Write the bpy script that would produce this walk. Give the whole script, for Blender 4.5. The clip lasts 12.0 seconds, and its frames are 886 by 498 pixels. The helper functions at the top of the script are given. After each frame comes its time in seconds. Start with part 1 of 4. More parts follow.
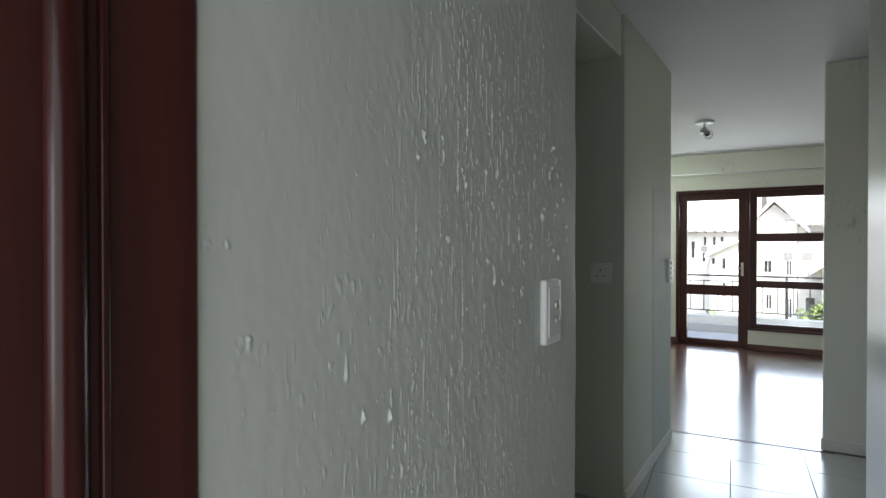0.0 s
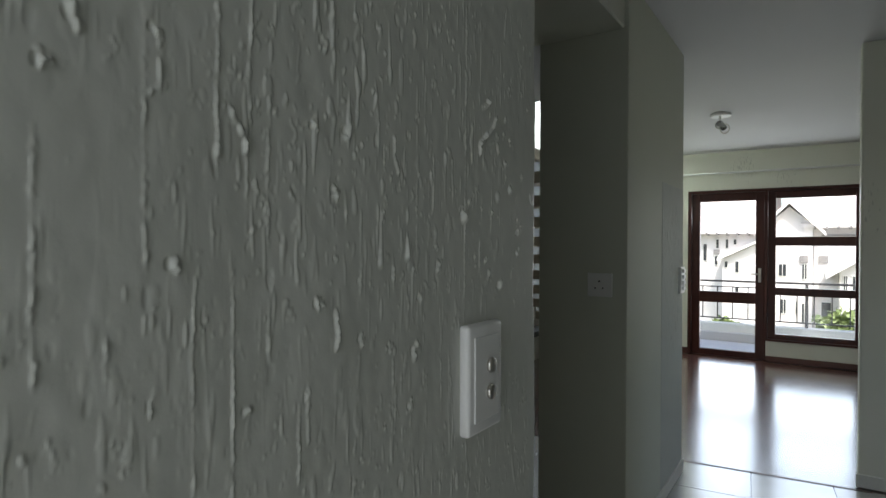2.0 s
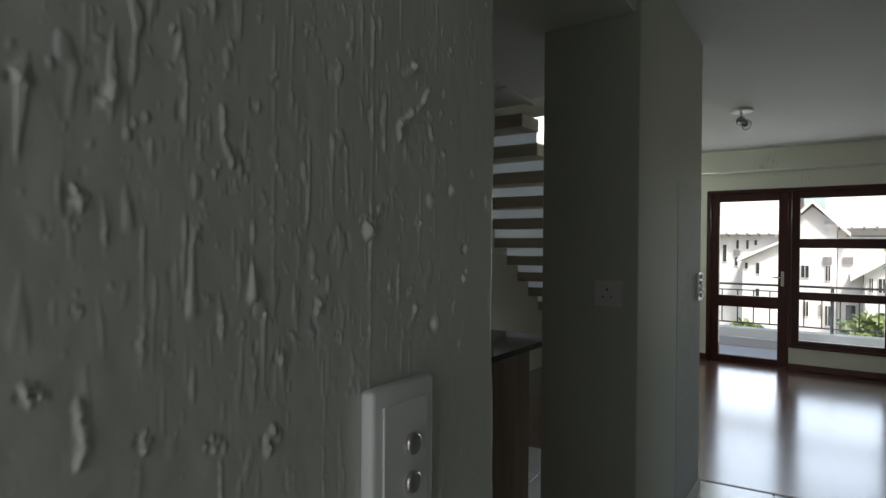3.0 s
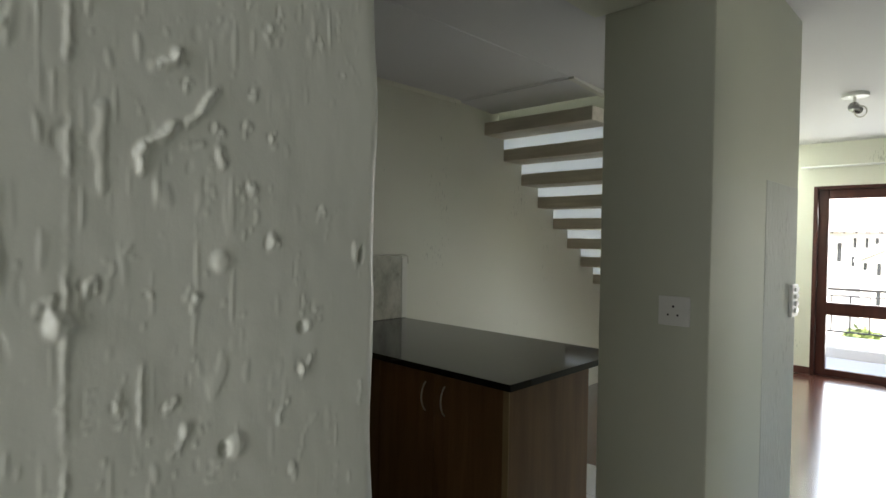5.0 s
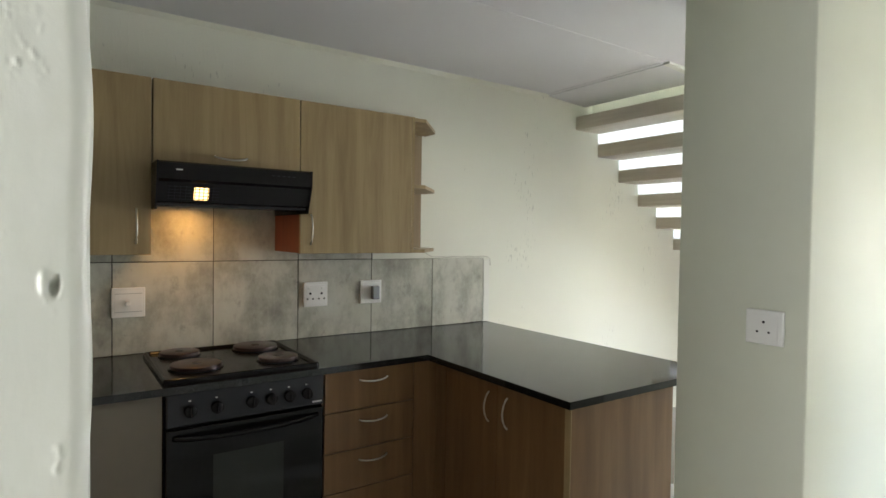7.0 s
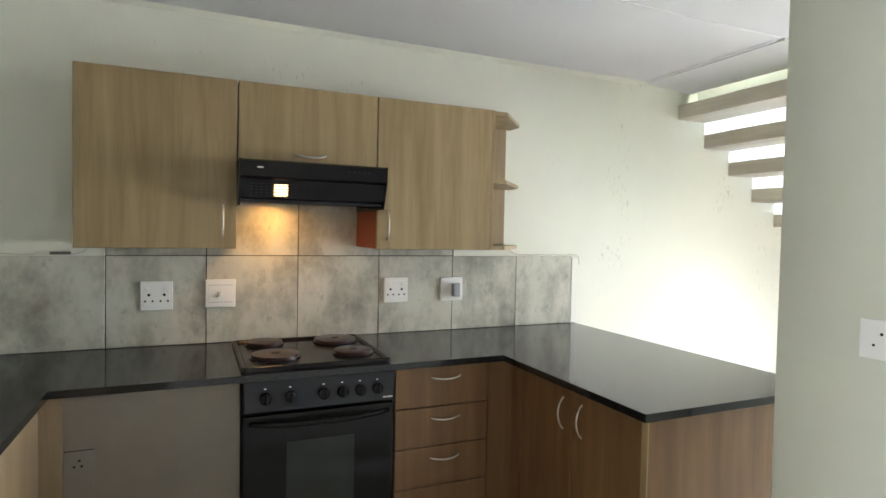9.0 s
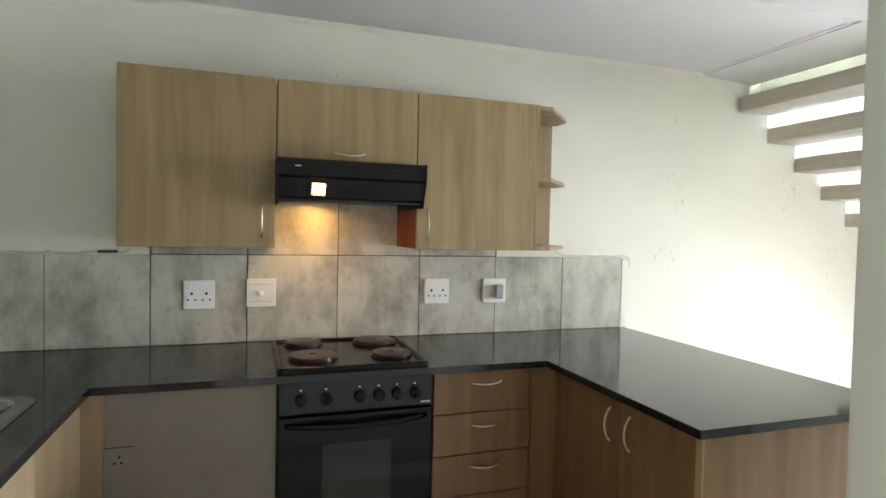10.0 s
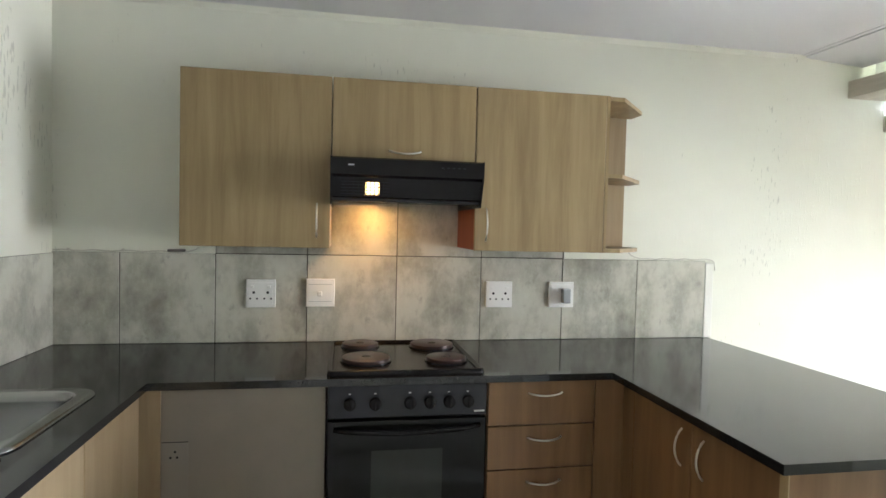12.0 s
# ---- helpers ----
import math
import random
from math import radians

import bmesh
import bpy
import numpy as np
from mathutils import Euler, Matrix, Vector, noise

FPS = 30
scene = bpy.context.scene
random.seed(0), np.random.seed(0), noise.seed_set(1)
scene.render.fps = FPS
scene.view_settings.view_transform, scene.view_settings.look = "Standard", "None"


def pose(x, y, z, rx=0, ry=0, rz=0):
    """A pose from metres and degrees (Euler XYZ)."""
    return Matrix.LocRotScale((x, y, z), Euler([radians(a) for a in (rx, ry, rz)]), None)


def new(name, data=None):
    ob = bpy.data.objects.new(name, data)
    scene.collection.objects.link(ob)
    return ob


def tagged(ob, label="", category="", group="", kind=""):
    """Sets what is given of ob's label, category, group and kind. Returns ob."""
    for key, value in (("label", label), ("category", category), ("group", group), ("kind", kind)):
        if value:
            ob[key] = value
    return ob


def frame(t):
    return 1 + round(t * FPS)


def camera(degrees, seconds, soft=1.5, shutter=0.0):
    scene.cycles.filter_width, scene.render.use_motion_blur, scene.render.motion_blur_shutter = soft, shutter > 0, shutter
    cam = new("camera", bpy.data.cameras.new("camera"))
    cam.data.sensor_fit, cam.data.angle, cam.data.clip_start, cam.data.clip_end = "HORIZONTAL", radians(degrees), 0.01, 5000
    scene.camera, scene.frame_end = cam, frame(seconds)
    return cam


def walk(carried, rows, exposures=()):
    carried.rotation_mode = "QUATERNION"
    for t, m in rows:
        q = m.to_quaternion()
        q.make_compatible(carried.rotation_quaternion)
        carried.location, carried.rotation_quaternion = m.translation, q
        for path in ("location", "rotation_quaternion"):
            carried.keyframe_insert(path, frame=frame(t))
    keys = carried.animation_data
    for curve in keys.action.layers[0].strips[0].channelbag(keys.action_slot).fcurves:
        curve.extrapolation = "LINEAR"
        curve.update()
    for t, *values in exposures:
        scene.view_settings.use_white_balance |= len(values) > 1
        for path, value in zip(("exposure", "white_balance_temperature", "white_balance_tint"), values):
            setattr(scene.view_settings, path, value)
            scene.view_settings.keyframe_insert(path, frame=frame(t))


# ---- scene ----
cam = camera(76.04, 12.0)
# t, x, y, z, yaw, pitch, roll
ROWS = [
    (0.0, 2.897, -1.785, 1.342, 32.60, -0.53, -0.00),
    (0.5, 2.862, -1.647, 1.343, 32.55, -0.37, 0.06),
    (1.0, 2.853, -1.526, 1.354, 32.66, -0.31, 0.10),
    (1.5, 2.834, -1.422, 1.361, 33.04, -0.38, 0.13),
    (2.0, 2.805, -1.320, 1.361, 33.57, -0.40, 0.24),
    (2.5, 2.781, -1.191, 1.372, 34.11, -0.38, 0.29),
    (3.0, 2.771, -1.106, 1.382, 35.18, -0.49, 0.45),
    (5.0, 2.790, -0.858, 1.434, 43.82, -1.14, 0.87),
    (5.5, 2.795, -0.805, 1.437, 46.66, -1.29, 0.86),
    (6.0, 2.809, -0.745, 1.440, 49.50, -1.38, 0.78),
    (6.5, 2.827, -0.682, 1.451, 52.55, -1.35, 0.74),
    (7.0, 2.852, -0.618, 1.453, 55.53, -1.45, 0.84),
    (9.0, 2.863, -0.461, 1.445, 66.33, -1.78, 1.13),
    (9.5, 2.825, -0.424, 1.445, 68.87, -1.81, 1.14),
    (10.0, 2.799, -0.395, 1.443, 71.29, -1.86, 1.23),
    (10.5, 2.790, -0.359, 1.445, 73.62, -1.90, 1.27),
    (11.0, 2.769, -0.318, 1.447, 75.94, -1.98, 1.30),
    (11.5, 2.743, -0.284, 1.447, 78.00, -2.04, 1.32),
    (12.0, 2.724, -0.255, 1.446, 79.84, -2.02, 1.38),
]
# seconds, stops, kelvin, tint
EXPOSURES = [(0.0, 2.08, 6350, 10), (0.5, 2.38, 6350, 10), (1.0, 2.38, 6400, 10), (1.5, 1.88, 6400, 10), (2.0, 1.6, 6450, 10), (3.0, 1.08, 6550, 10), (4.0, 1.9, 6750, 10), (5.0, 2.9, 6950, 11), (6.0, 3.9, 7050, 14), (7.0, 4.72, 6750, 14), (9.0, 5.45, 6500, 16), (12.0, 5.5, 6450, 16)]
walk(cam, [(t, pose(x, y, z, 90 + pitch, 0, yaw) @ pose(0, 0, 0, 0, 0, roll)) for t, x, y, z, yaw, pitch, roll in ROWS], EXPOSURES)

# ---------------------------------------------------------------- light
world = bpy.data.worlds.new("world")
scene.world = world
world.use_nodes = True
wn = world.node_tree.nodes
sky = wn.new("ShaderNodeTexSky")
sky.sky_type, sky.sun_disc = "NISHITA", False
sky.sun_elevation, sky.sun_rotation = radians(52), radians(150)
sky.air_density, sky.dust_density = 1.0, 3.0
wn["Background"].inputs["Strength"].default_value = 0.15
world.node_tree.links.new(sky.outputs[0], wn["Background"].inputs["Color"])


def lamp(name, kind, m, energy, color=(1, 1, 1), **kw):
    data = bpy.data.lights.new(name, kind)
    data.energy, data.color = energy, color
    for key, value in kw.items():
        if key == "size":
            data.size = value
        if key == "size_y":
            data.shape, data.size_y = "RECTANGLE", value
        if key == "angle":
            data.angle = value
        if key == "radius":
            data.shadow_soft_size = value
    ob = new(name, data)
    ob.matrix_world = m
    return ob


lamp("sun", "SUN", pose(0, 0, 20, 38, 0, 30), 2.8, (1, 0.96, 0.9), angle=radians(8))
lamp("window_daylight", "AREA", pose(2.3, 6.56, 1.1, -77, 0, 0), 8.5, (0.89, 0.96, 1.0), size=1.7, size_y=1.9)
lamp("entrance_daylight", "AREA", pose(2.84, -2.1, 1.15, 90, 0, 0), 1.6, (0.92, 0.98, 1.0), size=0.7, size_y=2.0)
lamp("passage_daylight", "AREA", pose(5.24, 2.15, 1.5, 90, 0, 90), 0.22, (0.86, 0.95, 1.0), size=0.85, size_y=1.2)
lamp("stairwell_daylight", "AREA", pose(0.5, 6.36, 3.5, -68, 0, 0), 50, (0.82, 0.93, 1.0), size=0.8, size_y=1.6)

# ---------------------------------------------------------------- materials


def mat(name, color, rough=0.6, metal=0.0, spec=0.5):
    m = bpy.data.materials.new(name)
    m.use_nodes = True
    b = m.node_tree.nodes["Principled BSDF"]
    b.inputs["Base Color"].default_value = (*color, 1)
    b.inputs["Roughness"].default_value = rough
    b.inputs["Metallic"].default_value = metal
    b.inputs["Specular IOR Level"].default_value = spec
    return m


def coords(m, scale, kind="Object"):
    n, l = m.node_tree.nodes, m.node_tree.links
    tc, mp = n.new("ShaderNodeTexCoord"), n.new("ShaderNodeMapping")
    mp.inputs["Scale"].default_value = scale
    l.new(tc.outputs[kind], mp.inputs["Vector"])
    return mp.outputs[0]


def noise_tex(m, vec, scale, detail=4.0, rough=0.55, dist=0.0):
    t = m.node_tree.nodes.new("ShaderNodeTexNoise")
    t.inputs["Scale"].default_value, t.inputs["Detail"].default_value = scale, detail
    t.inputs["Roughness"].default_value, t.inputs["Distortion"].default_value = rough, dist
    m.node_tree.links.new(vec, t.inputs["Vector"])
    return t.outputs["Fac"]


def ramp(m, fac, stops):
    r = m.node_tree.nodes.new("ShaderNodeValToRGB")
    e = r.color_ramp.elements
    while len(e) < len(stops):
        e.new(0.5)
    for el, (p, c) in zip(e, stops):
        el.position, el.color = p, (*c, 1)
    m.node_tree.links.new(fac, r.inputs[0])
    return r.outputs[0]


def mixc(m, fac, a, b, mode="MIX"):
    x = m.node_tree.nodes.new("ShaderNodeMix")
    x.data_type, x.blend_type = "RGBA", mode
    for sock, v in ((0, fac), (6, a), (7, b)):
        if isinstance(v, (int, float)):
            x.inputs[sock].default_value = v
        elif isinstance(v, tuple):
            x.inputs[sock].default_value = (*v, 1)
        else:
            m.node_tree.links.new(v, x.inputs[sock])
    return x.outputs[2]


def base(m, sock, name="Base Color"):
    m.node_tree.links.new(sock, m.node_tree.nodes["Principled BSDF"].inputs[name])


def bump(m, fac, strength, dist=0.002):
    n = m.node_tree.nodes
    b = n.new("ShaderNodeBump")
    b.inputs["Strength"].default_value, b.inputs["Distance"].default_value = strength, dist
    m.node_tree.links.new(fac, b.inputs["Height"])
    old = n["Principled BSDF"].inputs["Normal"]
    if old.is_linked:
        m.node_tree.links.new(old.links[0].from_socket, b.inputs["Normal"])
    m.node_tree.links.new(b.outputs[0], old)


def grey(v):
    return (v, v, v)


def plaster(name, a, b, relief=0.35, rough=0.5, specks=True):
    m = mat(name, a, rough, 0, 0.35)
    v = coords(m, (1, 1, 1))
    c = mixc(m, noise_tex(m, v, 1.3, 5), a, b)
    if specks:
        marks = noise_tex(m, coords(m, (20, 20, 4.5)), 4.0, 1.5, 0.5)
        patches = noise_tex(m, coords(m, (2.2, 2.2, 1.6)), 1.0, 2)
        both = m.node_tree.nodes.new("ShaderNodeMath")
        both.operation = "MULTIPLY"
        m.node_tree.links.new(marks, both.inputs[0])
        m.node_tree.links.new(patches, both.inputs[1])
        spots = ramp(m, both.outputs[0], [(0.0, grey(0)), (0.405, grey(0)), (0.445, grey(0.4)), (1.0, grey(0.8))])
        c = mixc(m, spots, c, tuple(x * 0.45 for x in a))
    base(m, c)
    drips = ramp(m, noise_tex(m, coords(m, (14, 14, 3)), 5.0, 3), [(0, grey(0)), (0.55, grey(0.05)), (0.72, grey(1)), (1, grey(1))])
    bump(m, drips, relief, 0.004)
    bump(m, noise_tex(m, v, 120, 3), 0.12, 0.001)
    return m


def wood(name, dark, light, axis, rough=0.42, scale=1.0):
    m = mat(name, light, rough, 0, 0.4)
    s = [11 * scale] * 3
    s[axis] = 0.9 * scale
    v = coords(m, s)
    g = noise_tex(m, v, 1.5, 6, 0.6, 0.4)
    s2 = [90 * scale] * 3
    s2[axis] = 2.5 * scale
    fine = noise_tex(m, coords(m, s2), 1.5, 3, 0.6)
    c = ramp(m, g, [(0.28, dark), (0.5, tuple((p + q) / 2 for p, q in zip(dark, light))), (0.72, light)])
    c = mixc(m, mixc(m, fine, grey(0.0), grey(0.3)), c, dark)
    base(m, c)
    bump(m, fine, 0.08, 0.0008)
    return m


M_WALL = plaster("cream_plaster", (0.77, 0.77, 0.675), (0.73, 0.735, 0.645), 0.10)
M_HALLWALL = plaster("hall_plaster", (0.62, 0.63, 0.575), (0.58, 0.59, 0.54), 0.02, 0.36, False)
M_WHITEWALL = plaster("white_plaster", (0.76, 0.76, 0.70), (0.72, 0.72, 0.66), 0.15, 0.6, False)
M_PIER = plaster("pier_plaster", (0.62, 0.635, 0.54), (0.585, 0.60, 0.51), 0.05, 0.6, False)
M_CEIL = plaster("ceiling_paint", (0.72, 0.72, 0.725), (0.68, 0.68, 0.69), 0.03, 0.75, False)
M_ROUGHPATCH = plaster("patched_plaster", (0.60, 0.62, 0.56), (0.46, 0.48, 0.45), 1.0, 0.62, True)
bump(M_ROUGHPATCH, noise_tex(M_ROUGHPATCH, coords(M_ROUGHPATCH, (60, 60, 14)), 1.0, 4, 0.65), 0.9, 0.006)
M_OAK = wood("oak_laminate", (0.235, 0.162, 0.078), (0.40, 0.298, 0.160), 2)
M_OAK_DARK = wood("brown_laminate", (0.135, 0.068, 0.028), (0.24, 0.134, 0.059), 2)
M_OAK_PALE = wood("pale_laminate", (0.26, 0.185, 0.105), (0.38, 0.285, 0.175), 2)
M_REDWOOD = wood("red_wood", (0.032, 0.006, 0.005), (0.080, 0.014, 0.010), 2, 0.25)
M_REDSIDE = wood("raw_red_board", (0.16, 0.035, 0.016), (0.24, 0.055, 0.025), 2, 0.5)
M_DARKWOOD = wood("mahogany_frame", (0.045, 0.012, 0.009), (0.085, 0.024, 0.017), 2, 0.35)
M_TREAD = wood("tread_board", (0.45, 0.41, 0.33), (0.66, 0.61, 0.51), 0, 0.6)
M_GREYPANEL = mat("grey_board", (0.36, 0.34, 0.30), 0.5)
base(M_GREYPANEL, mixc(M_GREYPANEL, noise_tex(M_GREYPANEL, coords(M_GREYPANEL, (1, 4, 4)), 2, 5), (0.235, 0.20, 0.16), (0.18, 0.158, 0.13)))

M_GREYPLATE = mat("pale_grey_board", (0.215, 0.19, 0.16), 0.45)

M_GRANITE = mat("black_granite", (0.014, 0.014, 0.015), 0.09, 0, 0.5)
gv = coords(M_GRANITE, (1, 1, 1))
base(M_GRANITE, ramp(M_GRANITE, noise_tex(M_GRANITE, gv, 420, 2, 0.7), [(0.45, (0.010, 0.010, 0.011)), (0.66, (0.022, 0.022, 0.023)), (0.78, (0.09, 0.09, 0.09))]))
base(M_GRANITE, ramp(M_GRANITE, noise_tex(M_GRANITE, gv, 5, 4), [(0.3, grey(0.05)), (0.75, grey(0.11))]), "Roughness")

M_TILE = mat("cloudy_tile", (0.45, 0.43, 0.38), 0.3, 0, 0.5)
tn = M_TILE.node_tree.nodes
tv = coords(M_TILE, (1, 1, 0.7))
info = tn.new("ShaderNodeObjectInfo")
shift = tn.new("ShaderNodeVectorMath")
shift.operation = "ADD"
comb = tn.new("ShaderNodeCombineXYZ")
for k in range(3):
    mul = tn.new("ShaderNodeMath")
    mul.operation = "MULTIPLY"
    mul.inputs[1].default_value = 13.7 + 5 * k
    M_TILE.node_tree.links.new(info.outputs["Random"], mul.inputs[0])
    M_TILE.node_tree.links.new(mul.outputs[0], comb.inputs[k])
M_TILE.node_tree.links.new(tv, shift.inputs[0])
M_TILE.node_tree.links.new(comb.outputs[0], shift.inputs[1])
cloud = noise_tex(M_TILE, shift.outputs[0], 5.0, 7, 0.66, 0.0)
tcol = ramp(M_TILE, cloud, [(0.30, (0.235, 0.23, 0.19)), (0.45, (0.38, 0.372, 0.315)), (0.56, (0.505, 0.50, 0.43)), (0.75, (0.575, 0.575, 0.505))])
smudge = ramp(M_TILE, noise_tex(M_TILE, shift.outputs[0], 17, 4, 0.6), [(0.60, grey(0)), (0.74, grey(0.6))])
base(M_TILE, mixc(M_TILE, smudge, tcol, (0.22, 0.205, 0.18)))
bump(M_TILE, cloud, 0.05, 0.002)

M_GROUT = mat("dark_grout", (0.075, 0.068, 0.058), 0.9)
M_FLOORTILE = mat("floor_tile", (0.42, 0.42, 0.40), 0.22, 0, 0.5)
base(M_FLOORTILE, mixc(M_FLOORTILE, noise_tex(M_FLOORTILE, coords(M_FLOORTILE, (1, 1, 1)), 3, 6), (0.46, 0.45, 0.43), (0.36, 0.36, 0.35)))
M_LAMINATE = wood("floor_laminate", (0.06, 0.018, 0.012), (0.12, 0.040, 0.025), 1, 0.16, 0.6)
for _m, _r in ((M_LAMINATE, 0.21), (M_FLOORTILE, 0.18)):
    _b = _m.node_tree.nodes["Principled BSDF"]
    _b.inputs["Coat Weight"].default_value, _b.inputs["Coat Roughness"].default_value, _b.inputs["Coat IOR"].default_value = 1.0, _r, 2.7
M_WHITEPLASTIC = mat("white_plastic", (0.78, 0.78, 0.76), 0.32)
M_GREYPLASTIC = mat("grey_plastic", (0.33, 0.35, 0.36), 0.4)
M_BLACKHOLE = mat("socket_hole", (0.01, 0.01, 0.01), 0.8)
M_BLACK = mat("black_enamel", (0.009, 0.008, 0.009), 0.2, 0, 0.2)
base(M_BLACK, ramp(M_BLACK, noise_tex(M_BLACK, coords(M_BLACK, (1, 1, 1)), 9, 5), [(0.3, grey(0.14)), (0.7, grey(0.24))]), "Roughness")
M_PANELBLACK = mat("graphite_panel", (0.022, 0.022, 0.027), 0.22, 0, 0.3)
M_OVENGLASS = mat("oven_glass", (0.008, 0.008, 0.008), 0.06, 0, 0.25)
M_OVENWINDOW = mat("oven_window", (0.028, 0.031, 0.028), 0.06, 0, 0.35)
M_PLATE = mat("hot_plate", (0.085, 0.042, 0.036), 0.3, 0.3)
base(M_PLATE, mixc(M_PLATE, noise_tex(M_PLATE, coords(M_PLATE, (1, 1, 1)), 22, 4), (0.055, 0.022, 0.018), (0.022, 0.013, 0.012)))
M_CHROME = mat("chrome", (0.64, 0.62, 0.58), 0.28, 1.0)
M_STEEL = mat("brushed_steel", (0.34, 0.34, 0.34), 0.25, 1.0)
M_IRON = mat("dark_railing", (0.03, 0.03, 0.032), 0.45)
M_SKIRT = mat("brown_skirting", (0.085, 0.026, 0.018), 0.4)
M_MARK = mat("pale_print", (0.5, 0.5, 0.5), 0.5)
M_WIRE = mat("thin_cable", (0.55, 0.53, 0.47), 0.5)
M_WIREDARK = mat("dark_wire", (0.10, 0.09, 0.08), 0.6)
M_CONCRETE = plaster("balcony_plaster", (0.55, 0.54, 0.52), (0.48, 0.47, 0.45), 0.1, 0.8, False)
M_HOUSE = plaster("house_plaster", (0.66, 0.64, 0.62), (0.61, 0.59, 0.57), 0.1, 0.85, False)
M_HOUSEDARK = plaster("house_accent", (0.17, 0.165, 0.16), (0.15, 0.145, 0.14), 0.1, 0.85, False)
M_ROOF = mat("roof_tiles", (0.42, 0.38, 0.36), 0.8)
rv = coords(M_ROOF, (1, 1, 1))
base(M_ROOF, mixc(M_ROOF, noise_tex(M_ROOF, rv, 3, 5), (0.66, 0.63, 0.61), (0.56, 0.53, 0.52)))
M_WINDARK = mat("house_window", (0.03, 0.035, 0.04), 0.12)
M_LEAF = mat("leaves", (0.10, 0.17, 0.035), 0.6)
base(M_LEAF, mixc(M_LEAF, noise_tex(M_LEAF, coords(M_LEAF, (1, 1, 1)), 2.5, 4), (0.10, 0.15, 0.04), (0.19, 0.24, 0.08)))
M_BARK = mat("bark", (0.10, 0.075, 0.055), 0.9)
M_GROUND = mat("paving", (0.30, 0.28, 0.25), 0.9)
base(M_GROUND, mixc(M_GROUND, noise_tex(M_GROUND, coords(M_GROUND, (1, 1, 1)), 0.35, 6), (0.33, 0.31, 0.28), (0.12, 0.17, 0.06)))

M_GLASS = bpy.data.materials.new("window_glass")
M_GLASS.use_nodes = True
gn, gl = M_GLASS.node_tree.nodes, M_GLASS.node_tree.links
gn.remove(gn["Principled BSDF"])
tr, gs, mx, fr = gn.new("ShaderNodeBsdfTransparent"), gn.new("ShaderNodeBsdfGlossy"), gn.new("ShaderNodeMixShader"), gn.new("ShaderNodeFresnel")
gs.inputs["Roughness"].default_value = 0.02
gl.new(fr.outputs[0], mx.inputs[0])
gl.new(tr.outputs[0], mx.inputs[1])
gl.new(gs.outputs[0], mx.inputs[2])
gl.new(mx.outputs[0], gn["Material Output"].inputs[0])

M_RISER = bpy.data.materials.new("translucent_riser")
M_RISER.use_nodes = True
rn, rl = M_RISER.node_tree.nodes, M_RISER.node_tree.links
dif, tl, rm = rn["Principled BSDF"], rn.new("ShaderNodeBsdfTranslucent"), rn.new("ShaderNodeMixShader")
dif.inputs["Base Color"].default_value = (0.80, 0.81, 0.82, 1)
dif.inputs["Roughness"].default_value = 0.25
tl.inputs["Color"].default_value = (0.88, 0.90, 0.94, 1)
rm.inputs[0].default_value = 0.3
rl.new(dif.outputs[0], rm.inputs[1])
rl.new(tl.outputs[0], rm.inputs[2])
rl.new(rm.outputs[0], rn["Material Output"].inputs[0])

M_BULB = bpy.data.materials.new("lit_bulb_cover")
M_BULB.use_nodes = True
bb = M_BULB.node_tree.nodes["Principled BSDF"]
bb.inputs["Emission Color"].default_value = (1.0, 0.62, 0.22, 1)
bb.inputs["Emission Strength"].default_value = 0.2

# ---------------------------------------------------------------- building helpers


def box(x0, y0, z0, x1, y1, z1, bev=0.0, bm=None, seg=1):
    bm = bm or bmesh.new()
    r = bmesh.ops.create_cube(bm, size=1)["verts"]
    bmesh.ops.scale(bm, vec=(abs(x1 - x0), abs(y1 - y0), abs(z1 - z0)), verts=r)
    bmesh.ops.translate(bm, vec=((x0 + x1) / 2, (y0 + y1) / 2, (z0 + z1) / 2), verts=r)
    if bev:
        es = list({e for v in r for e in v.link_edges})
        bmesh.ops.bevel(bm, geom=es, offset=bev, segments=seg, affect="EDGES", profile=0.5)
    return bm


def prism(pts, a0, a1, axis, bm=None):
    """Extrude a 2D outline along an axis: 'x' takes (y, z), 'y' takes (x, z), 'z' takes (x, y)."""
    bm = bm or bmesh.new()
    put = {"x": lambda p, a: (a, p[0], p[1]), "y": lambda p, a: (p[0], a, p[1]), "z": lambda p, a: (p[0], p[1], a)}[axis]
    lo, hi = [bm.verts.new(put(p, a0)) for p in pts], [bm.verts.new(put(p, a1)) for p in pts]
    bm.faces.new(lo), bm.faces.new(hi)
    for i in range(len(pts)):
        j = (i + 1) % len(pts)
        bm.faces.new((lo[i], lo[j], hi[j], hi[i]))
    bmesh.ops.recalc_face_normals(bm, faces=bm.faces)
    return bm


def disc(c, r, h, axis="z", seg=32, bev=0.0, bm=None, r2=None):
    bm = bm or bmesh.new()
    turn = {"z": Matrix(), "x": Matrix.Rotation(radians(90), 4, "Y"), "y": Matrix.Rotation(radians(-90), 4, "X")}[axis]
    v = bmesh.ops.create_cone(bm, cap_ends=True, segments=seg, radius1=r, radius2=r if r2 is None else r2, depth=h, matrix=Matrix.Translation(c) @ turn)["verts"]
    if bev:
        es = [e for e in {e for q in v for e in q.link_edges} if any(len(f.verts) > 4 for f in e.link_faces)]
        bmesh.ops.bevel(bm, geom=es, offset=bev, segments=2, affect="EDGES", profile=0.5)
    return bm


